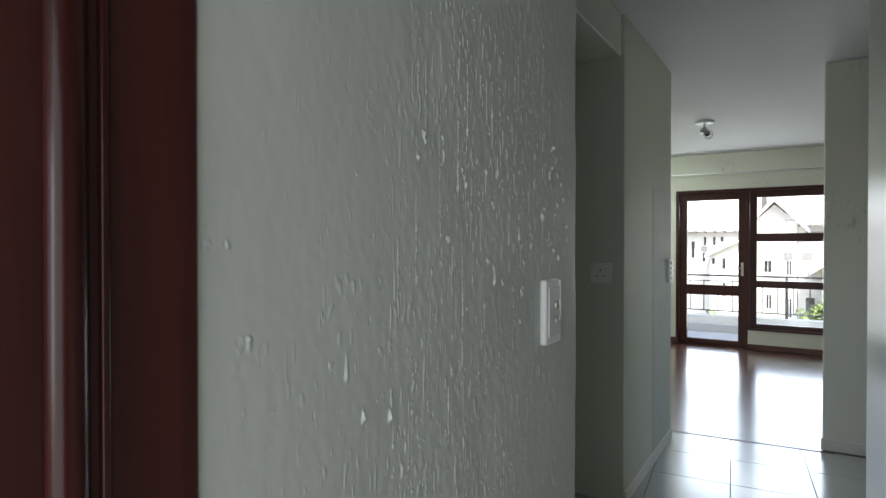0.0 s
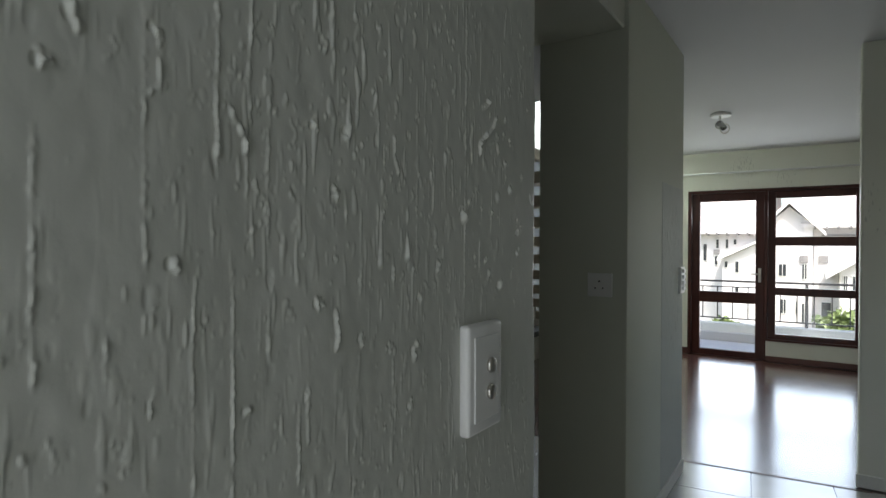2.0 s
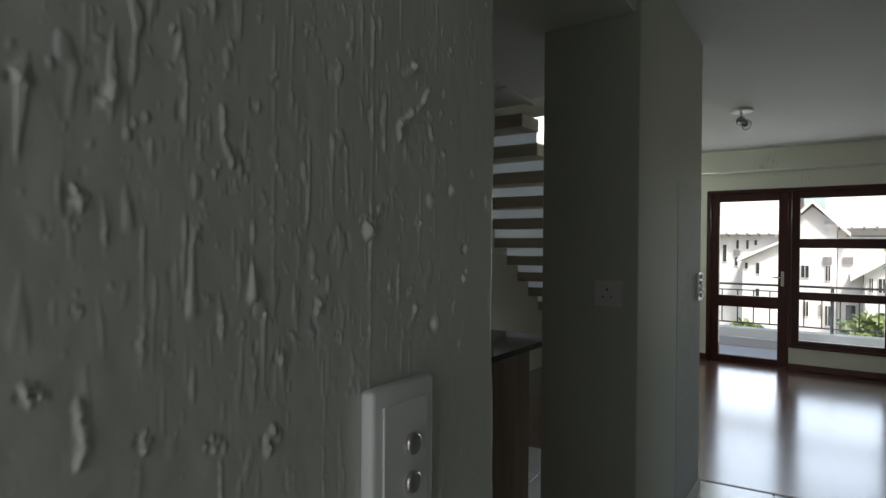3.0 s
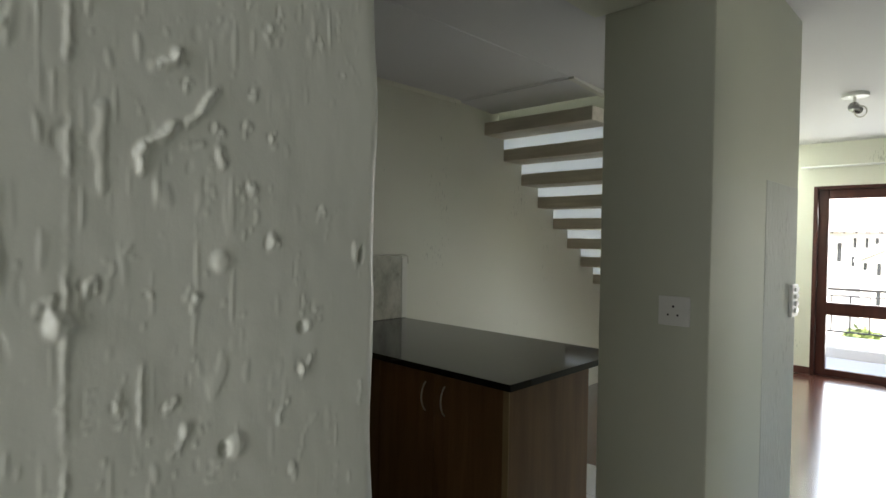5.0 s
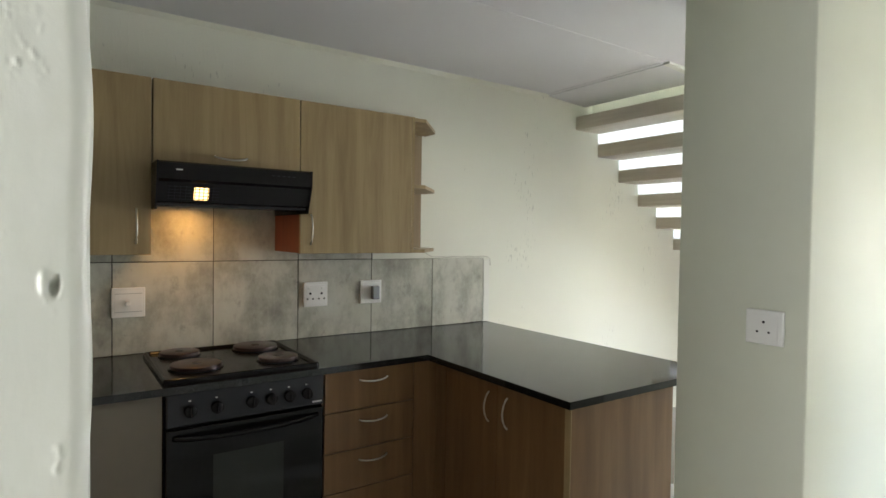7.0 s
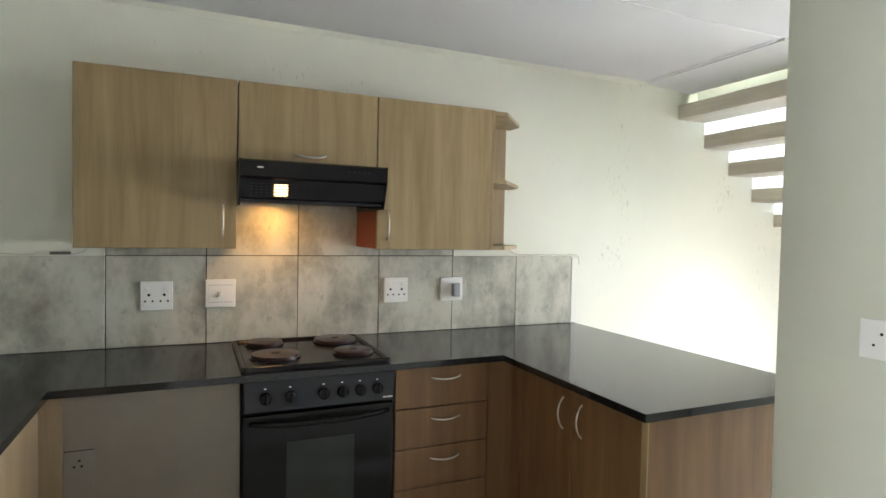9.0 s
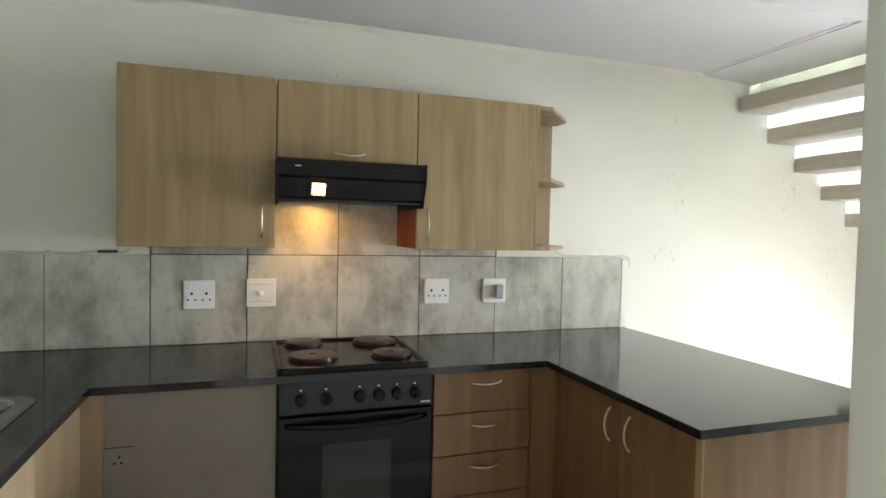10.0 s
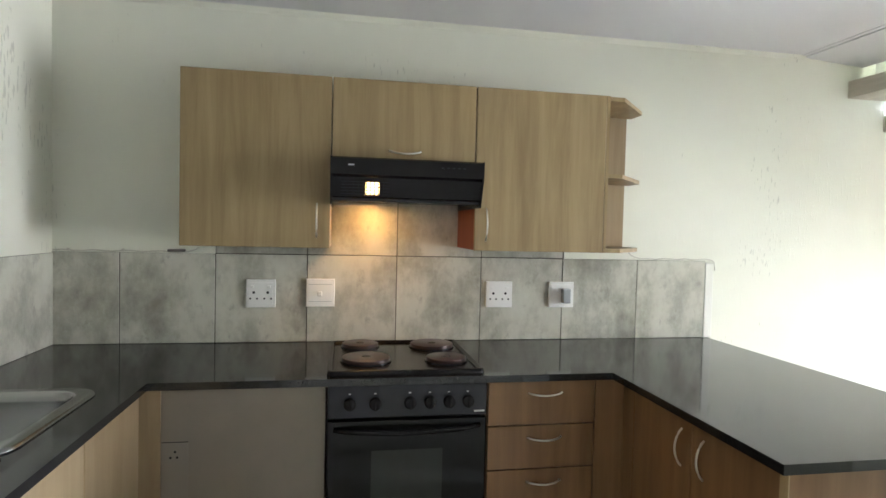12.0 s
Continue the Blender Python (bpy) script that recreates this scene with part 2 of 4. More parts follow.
def tube(pts, r, seg=8, bm=None):
    bm = bm or bmesh.new()
    pts = [Vector(p) for p in pts]
    rings = []
    for i, p in enumerate(pts):
        d = (pts[min(i + 1, len(pts) - 1)] - pts[max(i - 1, 0)]).normalized()
        up = Vector((0, 0, 1)) if abs(d.z) < 0.9 else Vector((1, 0, 0))
        a = d.cross(up).normalized()
        b = d.cross(a).normalized()
        rings.append([bm.verts.new(p + (a * math.cos(2 * math.pi * k / seg) + b * math.sin(2 * math.pi * k / seg)) * r) for k in range(seg)])
    for p, q in zip(rings, rings[1:]):
        for k in range(seg):
            bm.faces.new((p[k], p[(k + 1) % seg], q[(k + 1) % seg], q[k]))
    bm.faces.new(rings[0]), bm.faces.new(rings[-1])
    bmesh.ops.recalc_face_normals(bm, faces=bm.faces)
    return bm


def mesh_ob(name, bm, material, smooth=False):
    me = bpy.data.meshes.new(name)
    bm.to_mesh(me)
    bm.free()
    me.materials.append(material)
    if smooth:
        for p in me.polygons:
            p.use_smooth = True
    return new(name, me)


def part(name, bm, material, parent, label="", smooth=False):
    ob = mesh_ob(name, bm, material, smooth)
    ob.parent = parent
    ob.matrix_parent_inverse = parent.matrix_world.inverted() if parent.type == "EMPTY" else Matrix()
    return tagged(ob, label)


def thing(name, label, category, at=(0, 0, 0), group="", kind=""):
    ob = new(name)
    ob.empty_display_size = 0.05
    ob.location = at
    ob.matrix_world = Matrix.Translation(at)
    return tagged(ob, label, category, group, kind)


def structure(name, bm, material, label, category="wall", smooth=False):
    return tagged(mesh_ob(name, bm, material, smooth), label, category, "", "structure")


CZ, HZ = 2.43, 2.515          # kitchen ceiling, hall and living-room ceiling
FAR = 6.386                  # inner face of the balcony wall

# ---------------------------------------------------------------- structure
wall_back = structure("wall_back", box(-0.2, -1.7, 0, 0, 6.6, 5.2), M_WALL, "cream plastered wall behind the kitchen and stairs")
wall_sink = structure("wall_sink", box(0, -1.7, 0, 2.34, -1.495, 2.6), M_WALL, "cream plastered wall behind the sink counter")

# hall wall with its lumpy, dripped paint as real relief
Y0, Y1, Z0, Z1, NY, NZ = -1.505, -0.60, 0.75, 1.95, 900, 900
ys, zs = np.linspace(Y0, Y1, NY), np.linspace(Z0, Z1, NZ)
gy, gz = np.meshgrid(ys, zs, indexing="ij")
rng = np.random.default_rng(7)
hgt = np.zeros_like(gy)


def stamp(cy, cz, sy, sz, amp):
    a0, a1 = np.searchsorted(ys, (cy - 3 * sy, cy + 3 * sy))
    b0, b1 = np.searchsorted(zs, (cz - 3 * sz, cz + 3 * sz))
    if a1 > a0 and b1 > b0:
        yy, zz = gy[a0:a1, b0:b1], gz[a0:a1, b0:b1]
        hgt[a0:a1, b0:b1] = hgt[a0:a1, b0:b1] + amp * np.exp(-(((yy - cy) / sy) ** 2 + ((zz - cz) / sz) ** 2) ** 2.0)


def ridge(y, z, dy, dz, r, amp, n=24):
    ph = rng.random() * 6
    for q in np.linspace(0, 1, n):
        w = r * (0.55 + 0.75 * rng.random())
        stamp(y + dy * q + 0.0022 * math.sin(5 * q + ph) + 0.0006 * rng.normal(), z + dz * q, w, w * (0.9 + 0.8 * rng.random()), amp * (0.3 + 0.9 * rng.random()))


def spread(power):
    return Y0 + (Y1 - Y0) * rng.random() ** power


def flake(y, z, sy, sz, amp):
    """A ragged fleck of lifted paint with a shadowed pit at its near side."""
    for j in range(int(5 + 5 * rng.random())):
        r = (0.22 + 0.3 * rng.random()) * sy
        stamp(y + 0.5 * sy * rng.normal(), z + 0.5 * sz * rng.normal(), r, r * (0.9 + 0.9 * rng.random()), amp * (0.35 + 0.75 * rng.random()))
    stamp(y - 0.9 * sy, z + 0.2 * sz, 0.4 * sy, 0.5 * sz, -0.8 * amp)


def thread(y, z0, z1, amp):
    """A thin run of paint, broken and uneven along its length."""
    n = int(abs(z1 - z0) / 0.0016) + 2
    wide = 0.0011 + 0.0008 * rng.random()
    sway = np.cumsum(rng.normal(size=n)) * 0.00012
    keep = np.convolve(rng.random(n), np.ones(9) / 9, "same")
    for q in range(n):
        stamp(y + sway[q] + 0.0005 * rng.normal(), z0 + (z1 - z0) * q / n, wide * (0.6 + 0.6 * rng.random()), 0.0019, (0.3 + 0.9 * rng.random()) * amp * min(1, max(0.1, 5 * (keep[q] - 0.38))))


def spot(power=0.75):
    return spread(power), Z0 + (Z1 - Z0) * rng.random()


def field(sy, sz):
    """Smooth random field with correlation lengths sy and sz, unit variance."""
    fy = np.fft.fftfreq(NY, ys[1] - ys[0])[:, None]
    fz = np.fft.fftfreq(NZ, zs[1] - zs[0])[None, :]
    f = np.fft.ifft2(np.fft.fft2(rng.normal(size=(NY, NZ))) * np.exp(-2 * math.pi ** 2 * ((fy * sy) ** 2 + (fz * sz) ** 2))).real
    return f / f.std()


# paint runs, flecks and shallow hollows, few towards the door and many along the middle
crowd = np.interp(gy, [-1.5, -1.27, -1.21, -0.85, -0.75, -0.6], [-0.6, -0.45, 0.12, 0.0, -0.25, -0.3])
hgt += 0.00075 * np.clip(field(0.0022, 0.0062) - 1.45 + crowd, 0, 1.3)
hgt += 0.00060 * np.clip(field(0.0013, 0.0110) - 1.35 + crowd, 0, 1.3)
hgt += 0.00070 * np.clip(field(0.0014, 0.0020) - 1.9 + crowd, 0, 1.3)
hgt -= 0.00060 * np.clip(field(0.0020, 0.0045) - 1.8 + crowd, 0, 1.3)
patchy = np.clip(0.75 + 0.45 * field(0.05, 0.07), 0.15, 1.3)
hgt *= patchy
hgt += 0.00012 * field(0.004, 0.006) + 0.0005 * field(0.03, 0.05)
for k in range(300):
    y, z = spot(0.7)
    stamp(y, z, 0.0009 + 0.0009 * rng.random(), 0.003 + 0.009 * rng.random() ** 2, 0.0002 + 0.0006 * rng.random() ** 2)
for k in range(240):
    y, z = spot(0.7)
    if y > -1.3:
        flake(y, z, 0.0022 + 0.003 * rng.random() ** 2, 0.004 + 0.009 * rng.random() ** 2, 0.0003 + 0.0005 * rng.random())
for k in range(120):
    y, z = spot(0.8)
    if -1.25 < y < -0.79:
        thread(y, z, z + 0.02 + 0.13 * rng.random() ** 2, 0.00025 + 0.0004 * rng.random())
for k in range(70):
    y, z = spot(0.7)
    ridge(y, z, 0.008 * rng.normal(), 0.006 + 0.016 * rng.random(), 0.0012, 0.0003, 14)
# the long runs
for y, z0, z1 in ((-1.237, 1.252, 1.351), (-1.199, 1.288, 1.421), (-1.070, 1.415, 1.641), (-1.085, 1.136, 1.353), (-1.190, 1.480, 1.539), (-1.122, 1.06, 1.152),
                  (-1.096, 1.413, 1.52), (-1.143, 1.345, 1.481), (-1.112, 1.203, 1.344), (-1.165, 1.282, 1.312), (-0.994, 1.515, 1.60), (-0.757, 1.311, 1.369), (-0.790, 1.25, 1.72)):
    thread(y, z0, z1, 0.00075)
# drops that thicken downwards
for y, z0, z1 in ((-0.933, 1.391, 1.343), (-0.894, 1.37, 1.348), (-1.329, 1.222, 1.196), (-1.253, 1.145, 1.132), (-1.302, 1.156, 1.144)):
    for q in np.linspace(0, 1, 18):
        stamp(y, z0 + (z1 - z0) * q, 0.0012 + 0.0022 * q, 0.003, 0.0003 + 0.0006 * q)
# the larger flakes and clusters
for y, z, r in ((-1.496, 1.341, 5), (-1.476, 1.341, 4), (-1.458, 1.252, 9), (-1.353, 1.215, 5), (-1.312, 1.418, 3), (-1.283, 1.351, 3), (-1.179, 1.479, 7), (-1.194, 1.451, 6),
                (-1.137, 1.486, 5), (-1.126, 1.348, 6), (-1.012, 1.451, 5), (-1.009, 1.314, 5), (-0.888, 1.207, 6), (-1.073, 1.247, 5), (-0.975, 1.453, 6), (-0.838, 1.340, 7),
                (-0.884, 1.337, 4), (-0.767, 1.347, 4), (-0.873, 1.309, 5), (-0.958, 1.281, 6), (-0.918, 1.267, 6), (-0.881, 1.258, 7), (-1.004, 1.314, 5), (-0.989, 1.403, 6)):
    flake(y, z, 0.0008 * r, 0.0011 * r, 0.0003 + 0.00016 * r)
for y, z, r in ((-0.734, 1.513, 4), (-0.718, 1.491, 5), (-0.716, 1.476, 6), (-0.701, 1.495, 4), (-0.685, 1.491, 4), (-0.698, 1.461, 5), (-0.696, 1.515, 4), (-0.649, 1.450, 4),
                (-0.683, 1.428, 7), (-0.728, 1.399, 5), (-0.753, 1.403, 3), (-0.663, 1.351, 5), (-0.742, 1.342, 5), (-0.793, 1.396, 8), (-0.780, 1.408, 5)):
    flake(y, z, 0.0008 * r, 0.0010 * r, 0.0003 + 0.00015 * r)
stamp(-0.716, 1.419, 0.0048, 0.0055, 0.0030)
stamp(-0.706, 1.313, 0.0052, 0.0060, 0.0034)
stamp(-0.713, 1.313, 0.0028, 0.0040, -0.004)
stamp(-0.664, 1.377, 0.0026, 0.0032, -0.004)
stamp(-0.659, 1.378, 0.0026, 0.0035, 0.002)
stamp(-0.793, 1.391, 0.0045, 0.006, 0.005)
stamp(-0.617, 1.421, 0.0019, 0.0042, -0.008)
stamp(-0.6155, 1.424, 0.0012, 0.0040, -0.006)
stamp(-0.622, 1.424, 0.0022, 0.006, 0.002)
# forked dribbles near the wall's end
ridge(-0.759, 1.465, 0.005, 0.016, 0.0021, 0.0011, 20)
ridge(-0.754, 1.481, 0.017, 0.011, 0.0020, 0.0010, 28)
ridge(-0.737, 1.492, 0.021, 0.022, 0.0018, 0.0010, 36)
ridge(-0.751, 1.519, 0.014, 0.011, 0.0020, 0.0010, 24)
ridge(-0.735, 1.480, 0.008, 0.003, 0.0014, 0.0008, 8)
ridge(-0.663, 1.353, 0.010, 0.006, 0.0014, 0.0007, 9)
ridge(-0.678, 1.321, 0.004, 0.012, 0.0014, 0.0008, 10)
ridge(-0.742, 1.317, 0.011, 0.014, 0.0018, 0.0010, 14)
ridge(-0.614, 1.320, -0.003, 0.014, 0.0014, 0.0008, 10)
ridge(-0.917, 1.458, 0.009, -0.031, 0.0020, 0.0008, 22)
ridge(-0.990, 1.277, 0.003, 0.031, 0.0022, 0.0008, 22)
ridge(-1.085, 1.451, 0.011, -0.028, 0.0022, 0.0009, 20)
ridge(-0.701, 1.432, 0.006, 0.014, 0.0014, 0.0008, 10)
hgt *= np.interp(gy, [-1.5, -1.27, -1.2, -1.0, -0.9, -0.72], [0.7, 0.8, 1.35, 1.3, 1.0, 0.8])
edge = np.clip((Y1 - gy) / 0.012, 0, 1)
hgt -= 0.010 * (1 - np.sqrt(np.clip(1 - (1 - edge) ** 2, 0, 1)))
wob = 0.0018 * np.sin(gz * 7.1) + 0.0014 * np.sin(gz * 17.3 + 1) + 0.0012 * np.sin(gz * 41 + 2)
gy2 = gy + wob * np.clip((gy - (Y1 - 0.1)) / 0.1, 0, 1)
front = np.stack([2.482 + hgt, gy2, gz], -1).reshape(-1, 3)
idx = np.arange(NY * NZ).reshape(NY, NZ)
quads = np.stack([idx[:-1, :-1], idx[1:, :-1], idx[1:, 1:], idx[:-1, 1:]], -1).reshape(-1, 4)
me = bpy.data.meshes.new("wall_hall")
me.from_pydata(front.tolist(), [], quads.tolist())
me.materials.append(M_HALLWALL)
me.shade_smooth()
tagged(new("wall_hall", me), "lumpy cream painted plaster wall beside the entrance", "wall", "", "structure")
structure("wall_hall_core", box(2.34, -1.505, 0, 2.4715, -0.601, HZ, 0.004), M_HALLWALL, "cream plastered wall end beside the kitchen opening")
structure("wall_hall_foot", box(2.4716, -1.505, 0, 2.482, -0.601, Z0, 0.002), M_HALLWALL, "cream plastered foot of the hall wall")
structure("wall_hall_top", box(2.4716, -1.505, Z1, 2.482, -0.601, HZ, 0.002), M_HALLWALL, "cream plastered top of the hall wall")

# entrance wall, pier, right-hand walls
wall_entry = structure("wall_entry", box(1.6, -1.72, 0, 2.44, -1.62, HZ), M_HALLWALL, "plastered wall beside the entrance door")
structure("wall_entry_right", box(3.36, -1.72, 0, 5.2, -1.62, HZ), M_HALLWALL, "plastered wall beside the entrance door")
structure("wall_entry_head", box(2.44, -1.72, 2.16, 3.36, -1.62, HZ), M_HALLWALL, "plastered wall above the entrance door")
structure("wall_pier", box(1.705, 1.156, 0, 2.116, 2.35, HZ, 0.005, None, 2), M_PIER, "cream plastered pier between kitchen and living room")
structure("wall_pier_patch", box(2.110, 1.80, 0.0, 2.1178, 2.345, 1.70, 0.003), M_ROUGHPATCH, "rough patched plaster on the pier")
structure("bulkhead", box(1.66, -1.49, 2.30, 2.10, 1.155, HZ, 0.006), M_WALL, "cream plastered beam over the kitchen opening", "beam")
structure("wall_right", box(3.148, -1.62, 0, 3.30, 1.60, HZ, 0.008), M_HALLWALL, "cream plastered hall wall with chipped corner")
structure("wall_passage", box(3.0, 2.657, 0, 5.2, 2.80, HZ, 0.010, None, 2), M_WALL, "cream plastered wall at the living room entrance")
structure("wall_passage_end", box(5.2, -1.72, 0, 5.35, 1.70, HZ), M_WALL, "cream plastered end wall")
structure("wall_living_end", box(5.2, 2.60, 0, 5.35, 6.6, HZ), M_WALL, "cream plastered living room end wall")
structure("wall_passage_sill", box(5.2, 1.70, 0, 5.35, 2.60, 0.90), M_WALL, "cream wall below the passage window")
structure("wall_passage_head", box(5.2, 1.70, 2.10, 5.35, 2.60, HZ), M_WALL, "cream wall above the passage window")
structure("baseboard_passage", box(2.988, 2.645, 0, 5.2, 2.657, 0.075, 0.003), M_WHITEWALL, "painted skirting along the passage wall", "baseboard")
structure("baseboard_pier", box(2.116, 1.156, 0, 2.128, 2.35, 0.07, 0.003), M_WHITEWALL, "painted skirting along the pier", "baseboard")

# balcony wall with one wide opening
structure("wall_far_left", box(0, FAR, 0, 1.42, FAR + 0.22, HZ), M_WALL, "cream wall beside the balcony door")
structure("wall_far_right", box(3.215, FAR, 0, 5.2, FAR + 0.22, HZ), M_WALL, "cream wall beside the window")
structure("wall_far_head", box(1.42, FAR, 2.05, 3.215, FAR + 0.22, HZ), M_WALL, "cream wall above the balcony door")
structure("wall_far_sill", box(2.285, FAR - 0.02, 0.0, 3.215, FAR + 0.20, 0.245, 0.006), M_WHITEWALL, "low white wall under the window")
structure("baseboard_far", box(0, FAR - 0.014, 0, 1.42, FAR, 0.08, 0.003), M_SKIRT, "dark brown wooden skirting", "baseboard")
structure("baseboard_sill", box(2.285, FAR - 0.036, 0, 5.2, FAR - 0.0205, 0.07, 0.003), M_SKIRT, "dark brown wooden skirting under the window", "baseboard")

# ceilings
cz = box(0, -1.7, CZ, 1.71, 2.58, CZ + 0.11)
structure("ceiling_kitchen", cz, M_CEIL, "pale grey painted ceiling boards", "ceiling")
structure("ceiling_hall", box(1.66, -1.72, HZ, 5.2, 2.58, HZ + 0.12), M_CEIL, "pale grey painted ceiling", "ceiling")
structure("ceiling_living", box(1.0, 2.58, HZ, 5.2, 6.6, HZ + 0.12), M_CEIL, "pale grey painted living room ceiling", "ceiling")
structure("ceiling_entry", box(1.2, -3.2, HZ, 5.2, -1.72, HZ + 0.12), M_CEIL, "ceiling of the entrance porch", "ceiling")
structure("wall_well_near", box(0, 2.46, CZ + 0.12, 1.1, 2.58, 5.2), M_WALL, "cream wall of the stairwell")
structure("wall_well_side", box(1.0, 2.58, HZ + 0.12, 1.1, 6.6, 5.2), M_WALL, "cream wall of the stairwell")
structure("wall_well_far", box(0, FAR, HZ, 1.0, FAR + 0.22, 2.9), M_WALL, "cream wall of the stairwell")
structure("wall_well_head", box(0, FAR, 4.6, 1.0, FAR + 0.22, 5.2), M_WALL, "cream wall of the stairwell")
structure("ceiling_well", box(-0.2, 2.4, 5.2, 1.1, 6.6, 5.3), M_CEIL, "ceiling above the stairs", "ceiling")
# cover strips on the board joints, one end broken loose
structure("ceiling_strip_long", box(0.905, -1.49, CZ - 0.005, 0.945, 2.17, CZ, 0.002), M_CEIL, "white cover strip on the ceiling joint", "trim")
structure("ceiling_strip_cross", box(0.0, 2.17, CZ - 0.003, 0.90, 2.205, CZ, 0.002), M_CEIL, "white cover strip across the ceiling", "trim")
structure("ceiling_edge_board", prism([(2.206, CZ - 0.007), (2.578, CZ - 0.034), (2.578, CZ - 0.0005), (2.206, CZ - 0.0005)], 0.0, 0.93, "x"), M_CEIL, "white edge board at the stairwell", "trim")
structure("ceiling_strip_loose", prism([(2.19, CZ - 0.012), (2.60, CZ - 0.045), (2.60, CZ - 0.015), (2.19, CZ)], 0.91, 0.95, "x"), M_WHITEWALL, "broken loose trim hanging at the stairwell", "trim")
structure("cornice_back", prism([(0.0, CZ - 0.022), (0.0, CZ), (0.022, CZ)], -1.495, 2.2, "y"), M_WALL, "thin painted cornice along the kitchen wall", "trim")

# floors: base slabs, finished pieces come last
structure("floor", box(-0.2, -3.2, -0.12, 5.35, 2.555, -0.006), M_GROUT, "grouted screed under the floor tiles", "floor")
structure("floor_living", box(-0.2, 2.10, -0.115, 5.34, 6.59, -0.003), M_LAMINATE, "glossy dark red laminate floor", "floor")
structure("threshold", prism([(2.06, 2.496), (3.06, 2.592), (3.06, 2.612), (2.06, 2.516)], -0.003, 0.002, "z"), M_DARKWOOD, "thin dark threshold strip between tile and laminate", "trim")

# unseen porch behind the start of the walk; back walls added to limit skylight
structure("wall_porch_left", box(1.2, -3.2, 0, 1.35, -1.72, HZ), M_WHITEWALL, "plain porch wall")
structure("sky_block_porch", box(1.2, -3.35, 0, 2.48, -3.2, HZ), M_WHITEWALL, "plain added porch wall that limits skylight to its opening")
structure("sky_block_porch_right", box(2.96, -3.35, 0, 5.35, -3.2, HZ), M_WHITEWALL, "plain added porch wall that limits skylight to its opening")
structure("wall_porch_right", box(5.2, -3.2, 0, 5.35, -1.72, HZ), M_WHITEWALL, "plain porch wall")

# entrance door frame in red wood
frame_entry = thing("door_frame", "red varnished wooden entrance door frame with rounded beads", "door frame", (2.47, -1.6, 0), "", "structure")
part("jamb", box(2.43, -1.665, 0, 2.486, -1.505, 2.14, 0.004), M_REDWOOD, frame_entry)
part("bead", tube([(2.484, -1.604, 0), (2.484, -1.604, 2.14)], 0.014, 14), M_REDWOOD, frame_entry, "", True)
part("stop_bead", tube([(2.486, -1.580, 0), (2.486, -1.580, 2.14)], 0.004, 12), M_REDWOOD, frame_entry, "", True)
part("casing", box(2.40, -1.735, 0, 2.470, -1.6655, 2.14, 0.006), M_REDWOOD, frame_entry)
part("head", box(2.43, -1.735, 2.10, 3.36, -1.52, 2.165, 0.004), M_REDWOOD, frame_entry)
part("jamb", box(3.33, -1.735, 0, 3.37, -1.60, 2.14, 0.004), M_REDWOOD, frame_entry)

# ---------------------------------------------------------------- balcony door and window
door = thing("door_1", "dark mahogany glazed balcony door, closed", "door", (1.85, FAR + 0.06, 0.0), "", "structure")
WY0, WY1 = FAR + 0.03, FAR + 0.10


def pane_frame(owner, x0, x1, bars, y0, y1, stile=0.09, left=None, right=None):
    """Stiles and rails of a glazed leaf; bars: the openings' (z0, z1)."""
    z0, z1 = bars[0][0] - 0.075, bars[-1][1] + 0.10
    part("stile", box(x0, y0, z0, x0 + (left or stile), y1, z1, 0.004), M_DARKWOOD, owner)
    part("stile", box(x1 - (right or stile), y0, z0, x1, y1, z1, 0.004), M_DARKWOOD, owner)
    edges = [z0] + [z for b in bars for z in b] + [z1]
    xa, xb = x0 + (left or stile), x1 - (right or stile)
    for a, b in zip(edges[::2], edges[1::2]):
        part("rail", box(xa, y0 + 0.003, a, xb, y1 - 0.003, b, 0.004), M_DARKWOOD, owner)
    for a, b in bars:
        g = part("pane", box(xa, (y0 + y1) / 2 - 0.003, a, xb, (y0 + y1) / 2 + 0.003, b), M_GLASS, owner, "clear glass pane")
        g.visible_shadow = False


pane_frame(door, 1.462, 2.262, [(0.082, 0.665), (0.80, 1.915)], WY0, WY1, 0.092)
hnd = part("door_handle", box(2.20, WY0 - 0.012, 0.93, 2.232, WY0, 1.10, 0.004), M_CHROME, door, "chrome door handle plate")
part("lever", tube([(2.216, WY0 - 0.012, 1.03), (2.216, WY0 - 0.05, 1.03), (2.12, WY0 - 0.055, 1.03)], 0.008), M_CHROME, hnd)
fr_out = thing("window_frame", "dark mahogany outer frame around balcony door and window", "window frame", (2.3, FAR + 0.06, 0), "", "structure")
part("jamb", box(1.42, FAR - 0.01, 0.0, 1.460, FAR + 0.13, 2.05, 0.004), M_DARKWOOD, fr_out)
part("jamb", box(3.176, FAR - 0.01, 0.245, 3.215, FAR + 0.13, 2.05, 0.004), M_DARKWOOD, fr_out)
part("mullion", box(2.264, FAR - 0.01, 0.0, 2.300, FAR + 0.13, 2.012, 0.004), M_DARKWOOD, fr_out)
part("head", box(1.461, FAR - 0.01, 2.014, 3.175, FAR + 0.13, 2.05, 0.004), M_DARKWOOD, fr_out)
part("threshold", box(1.461, FAR, 0.0, 2.263, FAR + 0.13, 0.006), M_DARKWOOD, fr_out)
win = thing("window_1", "dark mahogany three-pane window over a low wall", "window", (2.7, FAR + 0.06, 0.245), "", "structure")
pane_frame(win, 2.302, 3.174, [(0.325, 0.785), (0.875, 1.37), (1.475, 1.93)], WY0, WY1, 0.075, 0.078, 0.03)
